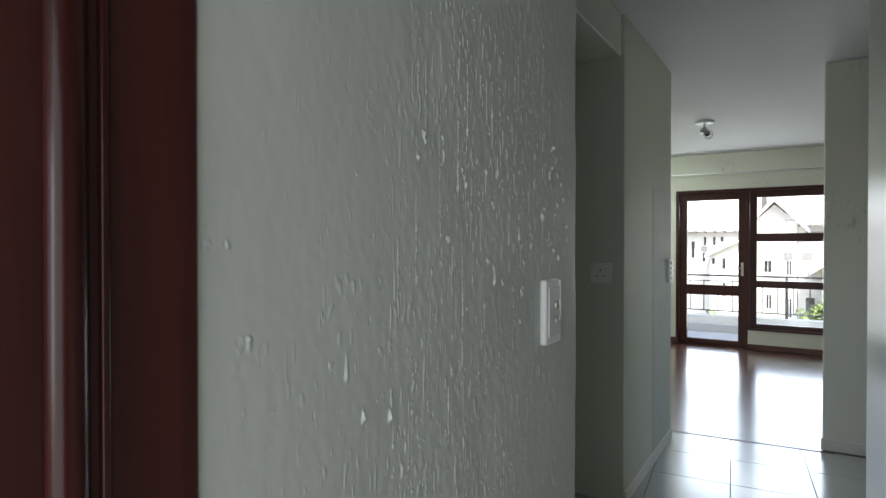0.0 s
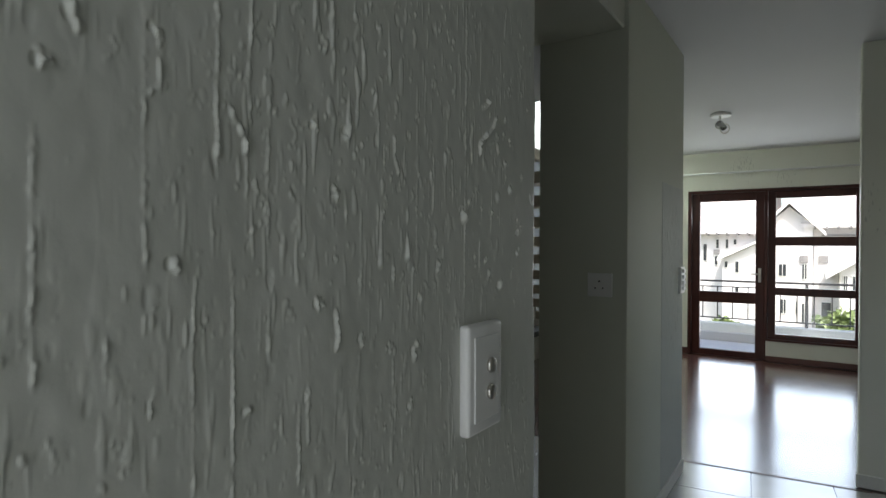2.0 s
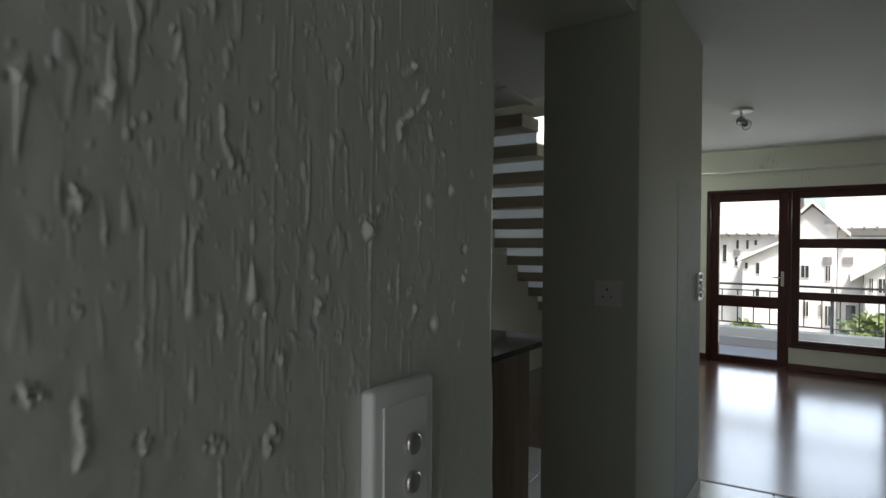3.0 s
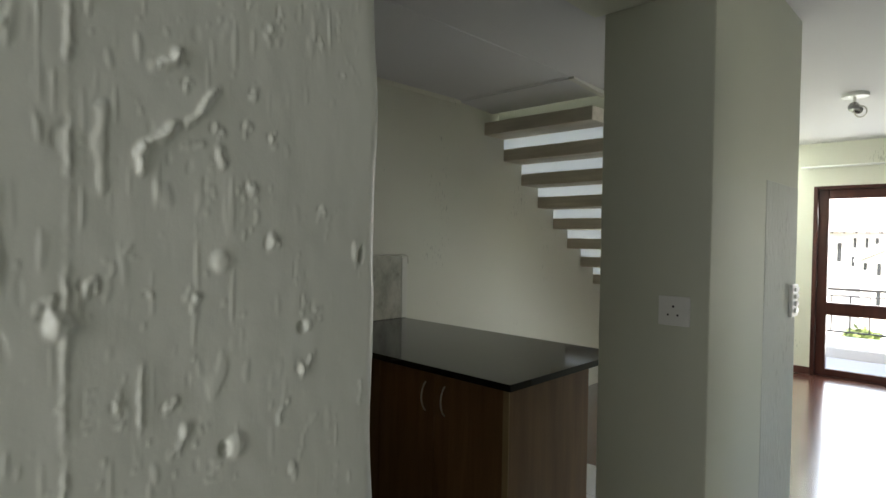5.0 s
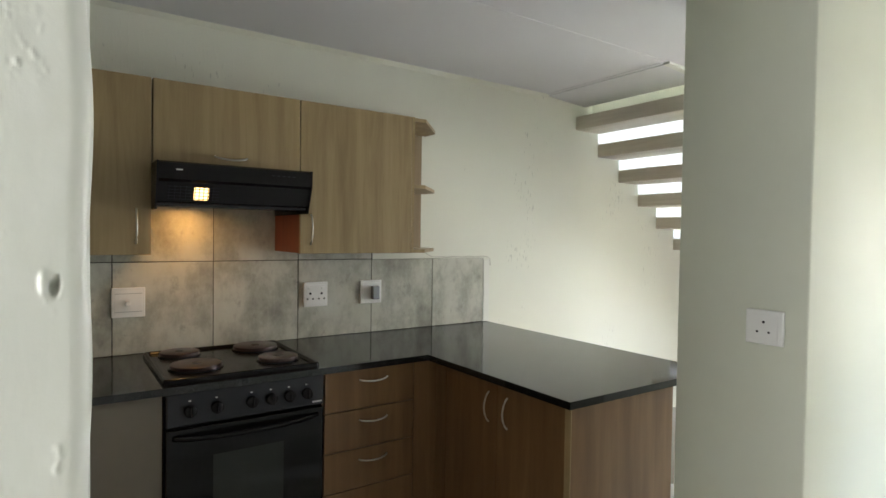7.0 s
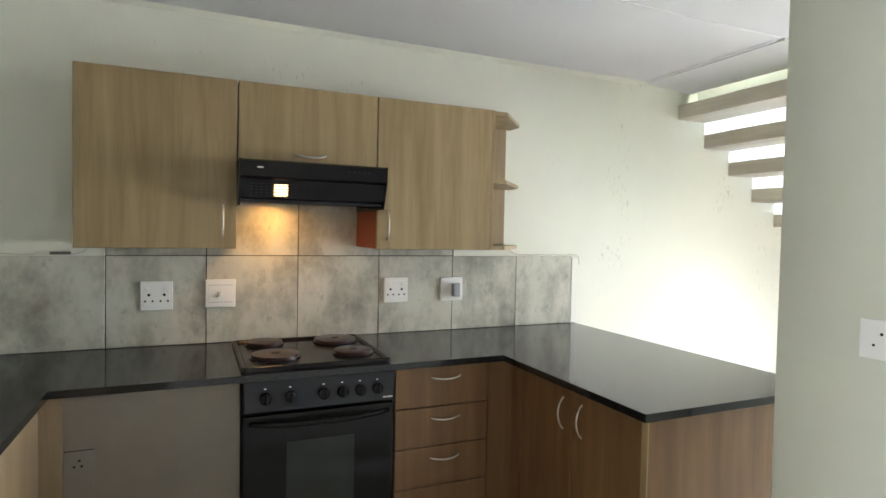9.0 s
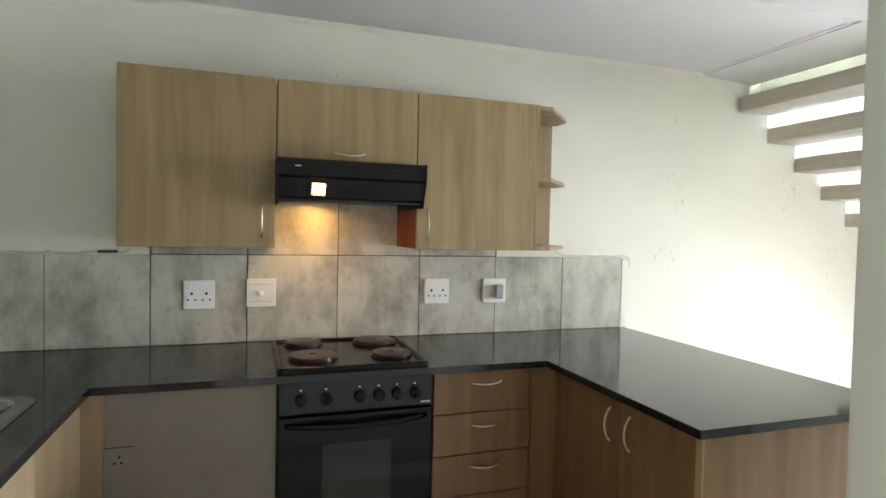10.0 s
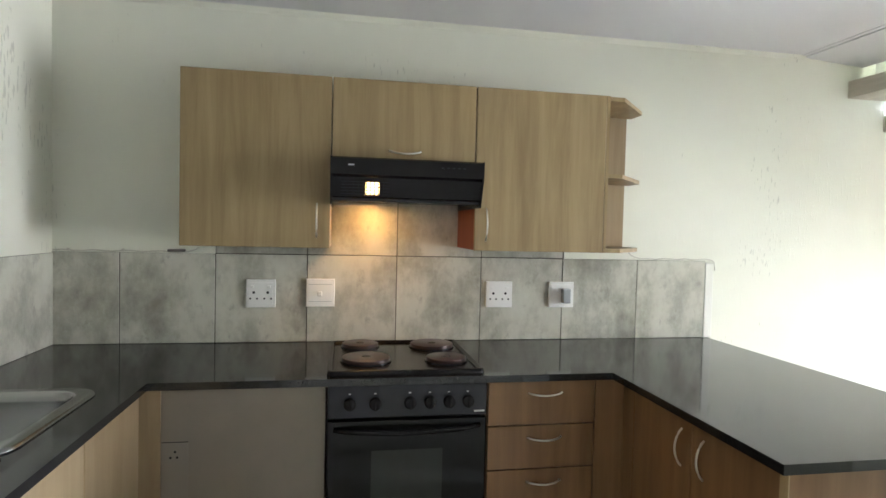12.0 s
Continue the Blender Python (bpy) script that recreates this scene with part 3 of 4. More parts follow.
part("sill", box(2.302, FAR - 0.035, 0.246, 3.174, FAR + 0.14, 0.268, 0.004), M_DARKWOOD, win)

rail = thing("curtain_rail", "white curtain rail fixed on the wall above the door", "curtain rail", (2.3, FAR, 2.25))
part("rod", tube([(1.30, FAR - 0.04, 2.255), (3.7, FAR - 0.04, 2.255)], 0.012), M_WHITEPLASTIC, rail, "", True)
for x in (1.36, 2.4, 3.6):
    part("bracket", box(x, FAR - 0.045, 2.24, x + 0.02, FAR, 2.27, 0.002), M_WHITEPLASTIC, rail)

# ceiling spotlight of the living room
spot = thing("ceiling_spotlight", "white ceiling spotlight with one tilted chrome head", "ceiling light", (2.08, 4.15, HZ))
part("base_plate", disc((2.08, 4.15, HZ - 0.012), 0.085, 0.024, "z", 32, 0.005), M_WHITEPLASTIC, spot, "", True)
part("arm", tube([(2.075, 4.15, HZ - 0.02), (2.075, 4.15, HZ - 0.075)], 0.010), M_WHITEPLASTIC, spot, "", True)
hd = disc((0, 0, 0), 0.038, 0.085, "z", 24, 0.0, None, 0.026)
hd.transform(Matrix.Translation((2.09, 4.13, HZ - 0.11)) @ Matrix.Rotation(radians(125), 4, "X") @ Matrix.Rotation(radians(30), 4, "Y"))
part("lamp_head", hd, M_STEEL, spot, "tilted metal lamp head", True)
ring = tube([(2.12 + 0.035 * math.cos(a), 4.10, HZ - 0.14 + 0.04 * math.sin(a)) for a in np.linspace(0, 2 * math.pi, 17)], 0.005)
part("ring", ring, M_CHROME, spot, "bright chrome ring", True)

# ---------------------------------------------------------------- stairs along the back wall
stairs = thing("staircase", "cantilevered wooden stair treads with white riser strips", "stairs", (0.45, 4.0, 0))
for i in range(13):
    y, top = 2.483 + 0.2425 * i, 2.314 - 0.1735 * i
    part("tread", box(0.0005, y, top - 0.094, 0.915, y + 0.27, top, 0.004), M_TREAD, stairs)
    if i == 0:
        # added board: keeps stairwell light from spilling through the gap over this tread
        part("light_block_board", box(0.0005, y + 0.175, top + 0.0005, 0.999, y + 0.187, 2.63), M_WALL, stairs, "cream board added to block stairwell light above the top tread")
    else:
        part("riser_strip", box(0.0005, y + 0.004, top + 0.0005, 0.905, y + 0.012, top + 0.078), M_RISER, stairs, "white translucent riser strip")

# ---------------------------------------------------------------- worktop
HX0, HX1, HY0, HY1 = 0.78, 1.72, -1.40, -1.035
ZT, ZB = 0.900, 0.873
worktop = thing("worktop", "polished black granite worktop in a u shape", "worktop", (0.4, 0.0, 0.9))
part("slab", box(0.0005, -0.8958, ZB, 0.68, 0.80, ZT), M_GRANITE, worktop)
part("slab", box(0.0005, 0.80, ZB, 1.55, 1.68, ZT), M_GRANITE, worktop)
outer, inner = [(0.0005, -1.494), (2.335, -1.494), (2.335, -0.8958), (0.0005, -0.8958)], [(HX0, HY0), (HX1, HY0), (HX1, HY1), (HX0, HY1)]
bm = bmesh.new()
ring4 = [[bm.verts.new((*p, z)) for p in loop] for loop, z in ((outer, ZB), (outer, ZT), (inner, ZT), (inner, ZB))]
for p, q in zip(ring4, ring4[1:] + ring4[:1]):
    for k in range(4):
        bm.faces.new((p[k], p[(k + 1) % 4], q[(k + 1) % 4], q[k]))
bmesh.ops.recalc_face_normals(bm, faces=bm.faces)
part("slab", bm, M_GRANITE, worktop)

# sink let into the worktop
sink = thing("sink", "stainless steel inset kitchen sink with rounded corners", "sink", (1.2, -1.2, 0.9))


def rounded(x0, y0, x1, y1, r, n=6):
    pts = []
    for cx, cy, a0 in ((x1 - r, y1 - r, 0), (x0 + r, y1 - r, 90), (x0 + r, y0 + r, 180), (x1 - r, y0 + r, 270)):
        for k in range(n + 1):
            a = radians(a0 + 90 * k / n)
            pts.append((cx + r * math.cos(a), cy + r * math.sin(a)))
    return pts


def loft(rings):
    bm = bmesh.new()
    vs = [[bm.verts.new(p) for p in ring] for ring in rings]
    for p, q in zip(vs, vs[1:]):
        for k in range(len(p)):
            bm.faces.new((p[k], p[(k + 1) % len(p)], q[(k + 1) % len(q)], q[k]))
    bmesh.ops.recalc_face_normals(bm, faces=bm.faces)
    return bm, vs


steps = [(0.0, 0.901, 0.075), (0.002, 0.907, 0.075), (0.010, 0.911, 0.075), (0.030, 0.909, 0.08), (0.036, 0.911, 0.085), (0.044, 0.907, 0.085), (0.050, 0.880, 0.085), (0.060, 0.765, 0.08), (0.085, 0.748, 0.06), (0.16, 0.744, 0.02)]
bm, vs = loft([[(x, y, z) for x, y in rounded(0.745 + o, -1.425 + o, 1.30 - o, -1.005 - o, r)] for o, z, r in steps])
bm.faces.new(vs[-1])
part("bowl", bm, M_STEEL, sink, "", True)
part("drain", disc((1.02, -1.215, 0.7455), 0.035, 0.003, "z", 24), M_CHROME, sink)
part("drainboard", box(1.302, -1.425, 0.899, 1.75, -1.005, 0.907, 0.003), M_STEEL, sink)
for k in range(6):
    part("rib", box(1.36, -1.37 + 0.06 * k, 0.9072, 1.71, -1.355 + 0.06 * k, 0.911, 0.001), M_STEEL, sink)


def bow_handle(owner, a, b, out, label="bowed chrome handle", material=None):
    """A bowed bar from a to b that stands off by the vector out."""
    a, b, out = Vector(a), Vector(b), Vector(out)
    pts = [a.lerp(b, k / 14) + out * math.sin(math.pi * k / 14) ** 0.7 for k in range(15)]
    return part("handle", tube(pts, 0.0037, 8), material or M_CHROME, owner, label, True)


# ---------------------------------------------------------------- base cabinets
unit = thing("base_cabinet", "brown laminate drawer unit under the worktop", "cabinet", (0.33, 0.52, 0), "base cabinets")
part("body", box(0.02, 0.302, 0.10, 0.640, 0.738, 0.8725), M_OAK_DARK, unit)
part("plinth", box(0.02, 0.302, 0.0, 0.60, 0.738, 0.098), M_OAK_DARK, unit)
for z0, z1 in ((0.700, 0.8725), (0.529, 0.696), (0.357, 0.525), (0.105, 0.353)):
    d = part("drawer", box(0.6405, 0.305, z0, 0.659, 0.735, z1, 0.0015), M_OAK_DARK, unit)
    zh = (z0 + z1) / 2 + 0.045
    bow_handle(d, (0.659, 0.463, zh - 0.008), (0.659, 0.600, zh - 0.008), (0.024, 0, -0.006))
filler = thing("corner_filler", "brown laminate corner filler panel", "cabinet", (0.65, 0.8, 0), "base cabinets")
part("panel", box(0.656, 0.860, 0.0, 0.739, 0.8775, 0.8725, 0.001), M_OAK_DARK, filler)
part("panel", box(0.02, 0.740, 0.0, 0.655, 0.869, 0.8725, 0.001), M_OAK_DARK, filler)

pen = thing("base_cabinet", "brown laminate two-door cabinet under the peninsula", "cabinet", (1.1, 1.2, 0), "base cabinets")
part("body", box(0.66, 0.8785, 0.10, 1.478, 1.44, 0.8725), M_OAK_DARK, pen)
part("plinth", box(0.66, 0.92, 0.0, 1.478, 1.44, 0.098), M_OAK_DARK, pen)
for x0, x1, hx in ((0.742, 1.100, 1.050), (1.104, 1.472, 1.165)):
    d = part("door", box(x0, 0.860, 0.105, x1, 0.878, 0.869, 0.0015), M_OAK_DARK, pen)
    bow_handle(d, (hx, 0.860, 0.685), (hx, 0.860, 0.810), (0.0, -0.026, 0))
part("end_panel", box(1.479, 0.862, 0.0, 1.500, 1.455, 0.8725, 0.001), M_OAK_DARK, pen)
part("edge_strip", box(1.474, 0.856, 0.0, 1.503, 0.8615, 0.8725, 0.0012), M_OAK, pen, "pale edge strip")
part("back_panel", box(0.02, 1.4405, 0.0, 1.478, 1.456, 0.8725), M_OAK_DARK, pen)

gap = thing("appliance_panel", "grey beige board closing the appliance space", "panel", (0.6, -0.58, 0))
part("filler", box(0.60, -0.944, 0.0, 0.644, -0.863, 0.8725), M_OAK_PALE, gap, "pale oak corner filler")
part("board", box(0.620, -0.862, 0.0, 0.638, -0.302, 0.8725, 0.001), M_GREYPANEL, gap)
part("access_plate", box(0.6382, -0.860, 0.30, 0.6402, -0.772, 0.676, 0.0006), M_GREYPLATE, gap, "paler grey access plate with three holes")
part("seam", box(0.6380, -0.860, 0.677, 0.6385, -0.772, 0.680), M_BLACKHOLE, gap)
part("side", box(0.02, -0.32, 0.0, 0.618, -0.302, 0.8725), M_OAK_DARK, gap)
for y, z in ((-0.815, 0.645), (-0.830, 0.625), (-0.808, 0.625)):
    part("hole", disc((0.6402, y, z), 0.0045, 0.0012, "x", 12), M_BLACKHOLE, gap)

left = thing("base_cabinet", "pale oak laminate cabinet under the sink", "cabinet", (1.4, -1.2, 0), "base cabinets")
part("body", box(0.645, -1.49, 0.10, 2.33, -0.945, 0.742), M_OAK_PALE, left)
part("front_rail", box(0.645, -0.962, 0.743, 2.33, -0.945, 0.8725), M_OAK_PALE, left)
part("plinth", box(0.645, -1.49, 0.0, 2.33, -0.99, 0.098), M_OAK_PALE, left)
for k in range(4):
    part("door", box(0.662 + 0.417 * k, -0.944, 0.105, 1.074 + 0.417 * k, -0.926, 0.869, 0.0015), M_OAK_PALE, left)

# ---------------------------------------------------------------- cooker
stove = thing("oven", "black built-in electric oven with control panel", "oven", (0.4, 0, 0))
part("body", box(0.05, -0.296, 0.10, 0.640, 0.298, 0.872), M_BLACK, stove)
cp = part("control_panel", box(0.6405, -0.294, 0.748, 0.668, 0.297, 0.8725, 0.006, None, 2), M_PANELBLACK, stove, "graphite control panel with six knobs")
for y in (-0.216, -0.124, 0.003, 0.077, 0.149, 0.221):
    kb = part("knob", disc((0.680, y, 0.806), 0.0215, 0.024, "x", 28, 0.004), M_BLACK, cp, "black round knob", True)
    part("grip", box(0.690, y - 0.004, 0.787, 0.702, y + 0.004, 0.825, 0.002), M_BLACK, stove)
    part("mark", box(0.6681, y - 0.004, 0.838, 0.6687, y + 0.004, 0.842), M_MARK, stove)
part("name_plate", box(0.6681, 0.247, 0.7615, 0.6688, 0.287, 0.768), M_MARK, stove, "pale maker's plate")
dr = part("door", box(0.6405, -0.294, 0.175, 0.666, 0.297, 0.739, 0.005, None, 2), M_OVENGLASS, stove, "black glass oven door")
part("window", box(0.6661, -0.135, 0.36, 0.6675, 0.130, 0.628), M_OVENWINDOW, dr, "smoky glass window")
part("window_trim", box(0.6661, -0.140, 0.350, 0.6685, 0.135, 0.357), M_PANELBLACK, dr)
hp = [(0.664 + 0.034 * math.sin(math.pi * k / 16) ** 0.5, -0.27 + 0.54 * k / 16, 0.710 - 0.008 * math.sin(math.pi * k / 16)) for k in range(17)]
part("handle", tube(hp, 0.010, 10), M_BLACK, dr, "curved black handle", True)
part("drawer", box(0.6405, -0.294, 0.105, 0.664, 0.297, 0.170, 0.003), M_BLACK, stove)
part("plinth", box(0.05, -0.296, 0.0, 0.60, 0.298, 0.098), M_BLACK, stove)

hob = thing("hob", "black hob with four brown solid hot plates", "hob", (0.36, 0, 0.9))
hx0, hx1, hy0, hy1 = 0.068, 0.645, -0.300, 0.292
part("tray", box(hx0 + 0.02, hy0 + 0.02, 0.9005, hx1 - 0.02, hy1 - 0.02, 0.9065), M_BLACK, hob)
bm, vs = loft([[(x, y, z) for x, y in rounded(hx0 + o, hy0 + o, hx1 - o, hy1 - o, max(0.022 - o * 0.4, 0.004))] for o, z in ((0, 0.9005), (0.001, 0.914), (0.006, 0.918), (0.017, 0.917), (0.023, 0.907))])
part("rim", bm, M_BLACK, hob, "raised rim", True)
for x, y, r in ((0.435, -0.150, 0.097), (0.158, -0.165, 0.080), (0.178, 0.158, 0.097), (0.455, 0.175, 0.082)):
    part("hot_plate", disc((x, y, 0.9165), r, 0.017, "z", 40, 0.003), M_PLATE, hob, "rusty brown hot plate", True)
    part("ring", disc((x, y, 0.909), r + 0.006, 0.005, "z", 40, 0.001), M_PANELBLACK, hob, "", True)
    part("centre", disc((x, y, 0.9252), 0.018, 0.001, "z", 20), M_PANELBLACK, hob)

# ---------------------------------------------------------------- wall cabinets and hood
BX, FX = 0.3515, 0.370
for nm, y0, y1, z0, hy, hz, side in (
        ("tall", -0.881, -0.302, 1.357, -0.356, (1.402, 1.537), M_OAK),
        ("short", -0.300, 0.297, 1.722, 0.0, None, M_OAK),
        ("tall", 0.299, 0.888, 1.357, 0.351, (1.400, 1.536), M_REDSIDE)):
    label = "oak laminate wall cabinet with one door" if nm == "tall" else "short oak laminate wall cabinet above the cooker hood"
    c = thing("wall_cabinet", label, "cabinet", (0.18, (y0 + y1) / 2, z0), "wall cabinets")
    part("body", box(0.012, y0 + 0.0025, z0 + 0.002, BX, y1 - 0.0025, 2.046), side, c, "raw reddish side board" if side is M_REDSIDE else "")
    part("top_board", box(0.012, y0 + 0.002, 2.0465, BX, y1 - 0.002, 2.050), M_OAK, c)
    d = part("door", box(BX + 0.001, y0 + 0.0015, z0, FX, y1 - 0.0015, 2.050, 0.0015), M_OAK, c)
    if hz:
        bow_handle(d, (FX, hy, hz[0]), (FX, hy, hz[1]), (0.026, 0, 0))
    else:
        bow_handle(d, (FX, -0.068, 1.764), (FX, 0.064, 1.764), (0.028, 0, -0.014))

shelf = thing("corner_shelf", "open oak laminate end shelf unit with cut corners", "shelf", (0.1, 1.03, 1.357), "wall cabinets")
part("back_board", box(0.0005, 0.890, 1.36, 0.014, 1.168, 2.03), M_OAK_PALE, shelf)
part("side_board", box(0.014, 0.8895, 1.357, 0.368, 0.904, 2.050), M_OAK, shelf)
for z in (2.030, 1.690, 1.357):
    part("shelf_board", prism([(0.0145, 0.9045), (0.362, 0.9045), (0.362, 0.975), (0.12, 1.192), (0.0145, 1.192)], z, z + 0.018, "z"), M_OAK, shelf)

hood = thing("cooker_hood", "black cooker hood with a lit warm lamp", "cooker hood", (0.25, 0, 1.56))
prof = [(0.012, 1.718), (0.485, 1.718), (0.500, 1.711), (0.496, 1.650), (0.480, 1.640), (0.452, 1.566), (0.435, 1.560), (0.012, 1.560)]
part("housing", prism(prof, -0.300, 0.303, "y"), M_BLACK, hood)
for y0, y1 in ((-0.303, -0.296), (0.299, 0.306)):
    part("cheek", prism([(0.012, 1.717), (0.503, 1.717), (0.499, 1.648), (0.455, 1.535), (0.012, 1.535)], y0, y1, "y"), M_BLACK, hood)
part("lower_lip", box(0.437, -0.295, 1.548, 0.452, 0.298, 1.561, 0.003), M_PANELBLACK, hood, "lower lip")
slope = Vector((0.480 - 0.452, 0, 1.640 - 1.566))
for k in range(9):
    y = -0.255 + 0.020 * k
    a = Vector((0.4555, y, 1.574))
    part("grille_bar", tube([a, a + slope * 0.72], 0.0016, 6), M_PANELBLACK, hood)
for k in range(5):
    a = Vector((0.4560, -0.262, 1.576)) + slope * (0.16 * k)
    part("grille_bar", tube([a, a + Vector((0, 0.19, 0))], 0.0014, 6), M_PANELBLACK, hood)
part("lamp_cover", prism([(0.4545, 1.576), (0.4575, 1.575), (0.4755, 1.622), (0.4725, 1.623)], -0.166, -0.112, "y"), M_BULB, hood, "glowing warm lamp cover")
for k in range(4):
    a = Vector((0.4585, -0.163 + 0.016 * k, 1.574))
    part("grille_bar", tube([a, a + slope * 0.66], 0.0017, 6), M_BLACK, hood)
for k in range(4):
    a = Vector((0.4592, -0.168, 1.578)) + slope * (0.17 * k)
    part("grille_bar", tube([a, a + Vector((0, 0.058, 0))], 0.0016, 6), M_BLACK, hood)
part("light_strip", box(0.37, -0.235, 1.5585, 0.43, -0.06, 1.5597), M_BULB, hood, "glowing lamp opening under the hood")
for k in range(5):
    part("button", box(0.4975, 0.13 + 0.022 * k, 1.685, 0.5005, 0.142 + 0.022 * k, 1.690), M_PANELBLACK, hood)
part("name_plate", box(0.4985, -0.235, 1.684, 0.5003, -0.212, 1.689), M_MARK, hood)
lamp("hood_lamp", "AREA", pose(0.14, -0.13, 1.553, 0, 0, 0), 0.038, (1.0, 0.52, 0.14), size=0.13, size_y=0.07)

# ---------------------------------------------------------------- sockets and switches


def plate(name, label, category, y0, y1, z0, z1, group):
    s = thing(name, label, category, (0.006, (y0 + y1) / 2, (z0 + z1) / 2), group)
    part("plate", box(0.0085, y0, z0, 0.0205, y1, z1, 0.003, None, 2), M_WHITEPLASTIC, s)
    part("face", box(0.0206, y0 + 0.012, z0 + 0.014, 0.0222, y1 - 0.012, z1 - 0.014, 0.0006), M_WHITEPLASTIC, s)
    return s


def pins(s, pts, x, r=0.0042, axis="x"):
    for p in pts:
        c = (x, p[0], p[1]) if axis == "x" else (p[0], x, p[1])
        part("pin_hole", disc(c, r, 0.0012, axis, 12), M_BLACKHOLE, s)


for y0 in (-0.683, 0.452):
    s = plate("wall_socket", "white double wall socket with two small switches", "socket", y0, y0 + 0.132, 1.064, 1.194, "splashback sockets")
    cy = y0 + 0.066
    pins(s, [(cy - 0.031, 1.134), (cy + 0.031, 1.134)], 0.0224, 0.0062)
    pins(s, [(cy - 0.046, 1.106), (cy - 0.016, 1.106), (cy + 0.016, 1.106), (cy + 0.046, 1.106)], 0.0224, 0.0046)
    for q in (-0.040, 0.034):
        part("rocker", box(0.0222, cy + q - 0.006, 1.155, 0.0262, cy + q + 0.010, 1.168, 0.0015), M_WHITEPLASTIC, s)
s = plate("cooker_switch", "white cooker switch plate with one toggle", "switch", -0.414, -0.283, 1.068, 1.199, "splashback sockets")
part("toggle", box(0.0222, -0.362, 1.118, 0.036, -0.340, 1.142, 0.004), M_WHITEPLASTIC, s)
part("groove", box(0.0222, -0.402, 1.092, 0.0226, -0.295, 1.094), M_GREYPLASTIC, s)
part("groove", box(0.0222, -0.402, 1.172, 0.0226, -0.295, 1.174), M_GREYPLASTIC, s)
s = plate("wall_socket", "white wall socket with a grey plug in it", "socket", 0.776, 0.908, 1.064, 1.193, "splashback sockets")
part("plug", box(0.0224, 0.838, 1.088, 0.058, 0.880, 1.162, 0.006, None, 2), M_GREYPLASTIC, s, "grey plug")

s = thing("wall_socket", "white single wall socket on the pier", "socket", (2.0, 1.156, 1.19))
part("plate", box(1.944, 1.144, 1.136, 2.054, 1.1555, 1.240, 0.003, None, 2), M_WHITEPLASTIC, s)
part("face", box(1.958, 1.1425, 1.150, 2.040, 1.1438, 1.226, 0.0006), M_WHITEPLASTIC, s)
pins(s, [(1.998, 1.204)], 1.1422, 0.0042, "y")
pins(s, [(1.980, 1.174), (2.014, 1.174)], 1.1422, 0.0036, "y")

s = thing("light_switch", "white two-lever light switch on the lumpy hall wall", "switch", (2.484, -0.762, 1.215))
part("plate", box(2.4805, -0.800, 1.152, 2.494, -0.724, 1.274, 0.0045, None, 3), M_WHITEPLASTIC, s, "", True)
part("face", box(2.4938, -0.789, 1.166, 2.4958, -0.735, 1.260, 0.0008), M_WHITEPLASTIC, s)
for z in (1.196, 1.226):
    part("rocker", disc((2.4985, -0.7575, z), 0.0085, 0.006, "x", 20, 0.002), M_CHROME, s, "round chrome push button", True)

s = thing("light_switch", "white four-lever light switch on the pier", "switch", (2.12, 2.26, 1.16))
part("plate", box(2.1192, 2.215, 1.082, 2.134, 2.325, 1.236, 0.003, None, 2), M_WHITEPLASTIC, s)
for k in range(4):
    part("rocker", box(2.1342, 2.245, 1.100 + 0.034 * k, 2.145, 2.295, 1.122 + 0.034 * k, 0.003), M_WHITEPLASTIC, s)

# loose wires along the top of the splashback
wire = thing("loose_cable", "thin loose cable lying along the splashback top", "cable", (0.012, -1.2, 1.32))
pts = [(0.014, -1.485 + 0.04 * k, 1.3165 + 0.003 * math.sin(k * 1.9)) for k in range(15)] + [(0.016, -0.90, 1.328), (0.02, -0.885, 1.340)]
part("wire", tube(pts, 0.0032, 6), M_WIRE, wire, "", True)
part("connector", tube([(0.016, -1.02, 1.321), (0.016, -0.945, 1.322)], 0.0062, 8), M_WIREDARK, wire, "dark joint")
for y in (-1.43, -1.21):
    part("clip", box(0.010, y, 1.314, 0.02, y + 0.012, 1.326, 0.002), M_WIRE, wire)
wire = thing("loose_cable", "thin cable hanging under the end shelf", "cable", (0.012, 1.3, 1.32))
pts = [(0.02, 1.195, 1.356), (0.018, 1.215, 1.335), (0.014, 1.25, 1.322)] + [(0.0125, 1.28 + 0.04 * k, 1.318 + 0.003 * math.sin(k * 2.3)) for k in range(11)] + [(0.012, 1.70, 1.305), (0.010, 1.705, 1.26)]
part("wire", tube(pts, 0.0026, 6), M_WIRE, wire, "", True)

# ---------------------------------------------------------------- balcony
BY = 7.9
structure("balcony_floor", box(-1.5, FAR + 0.22, -0.12, 7.0, BY + 0.2, -0.01), M_CONCRETE, "pale concrete balcony floor", "floor")
structure("balcony_parapet", box(-1.5, BY - 0.06, -0.12, 7.0, BY + 0.10, 0.24, 0.01), M_WHITEWALL, "low white balcony parapet", "parapet")
structure("balcony_ledge", box(-1.5, BY - 0.16, -0.01, 7.0, BY - 0.061, 0.115, 0.006), M_CONCRETE, "grey ledge along the parapet", "parapet")
rl_ob = thing("balcony_railing", "dark metal balcony railing with thin upright bars", "railing", (2.5, BY, 0.24))
for z, h in ((0.865, 0.03), (0.775, 0.016), (0.315, 0.018)):
    part("rail", box(-1.5, BY, z - h, 7.0, BY + 0.035, z, 0.003), M_IRON, rl_ob)
for k in range(43):
    part("bar", box(-1.45 + 0.2 * k, BY + 0.010, 0.315, -1.435 + 0.2 * k, BY + 0.025, 0.76), M_IRON, rl_ob)
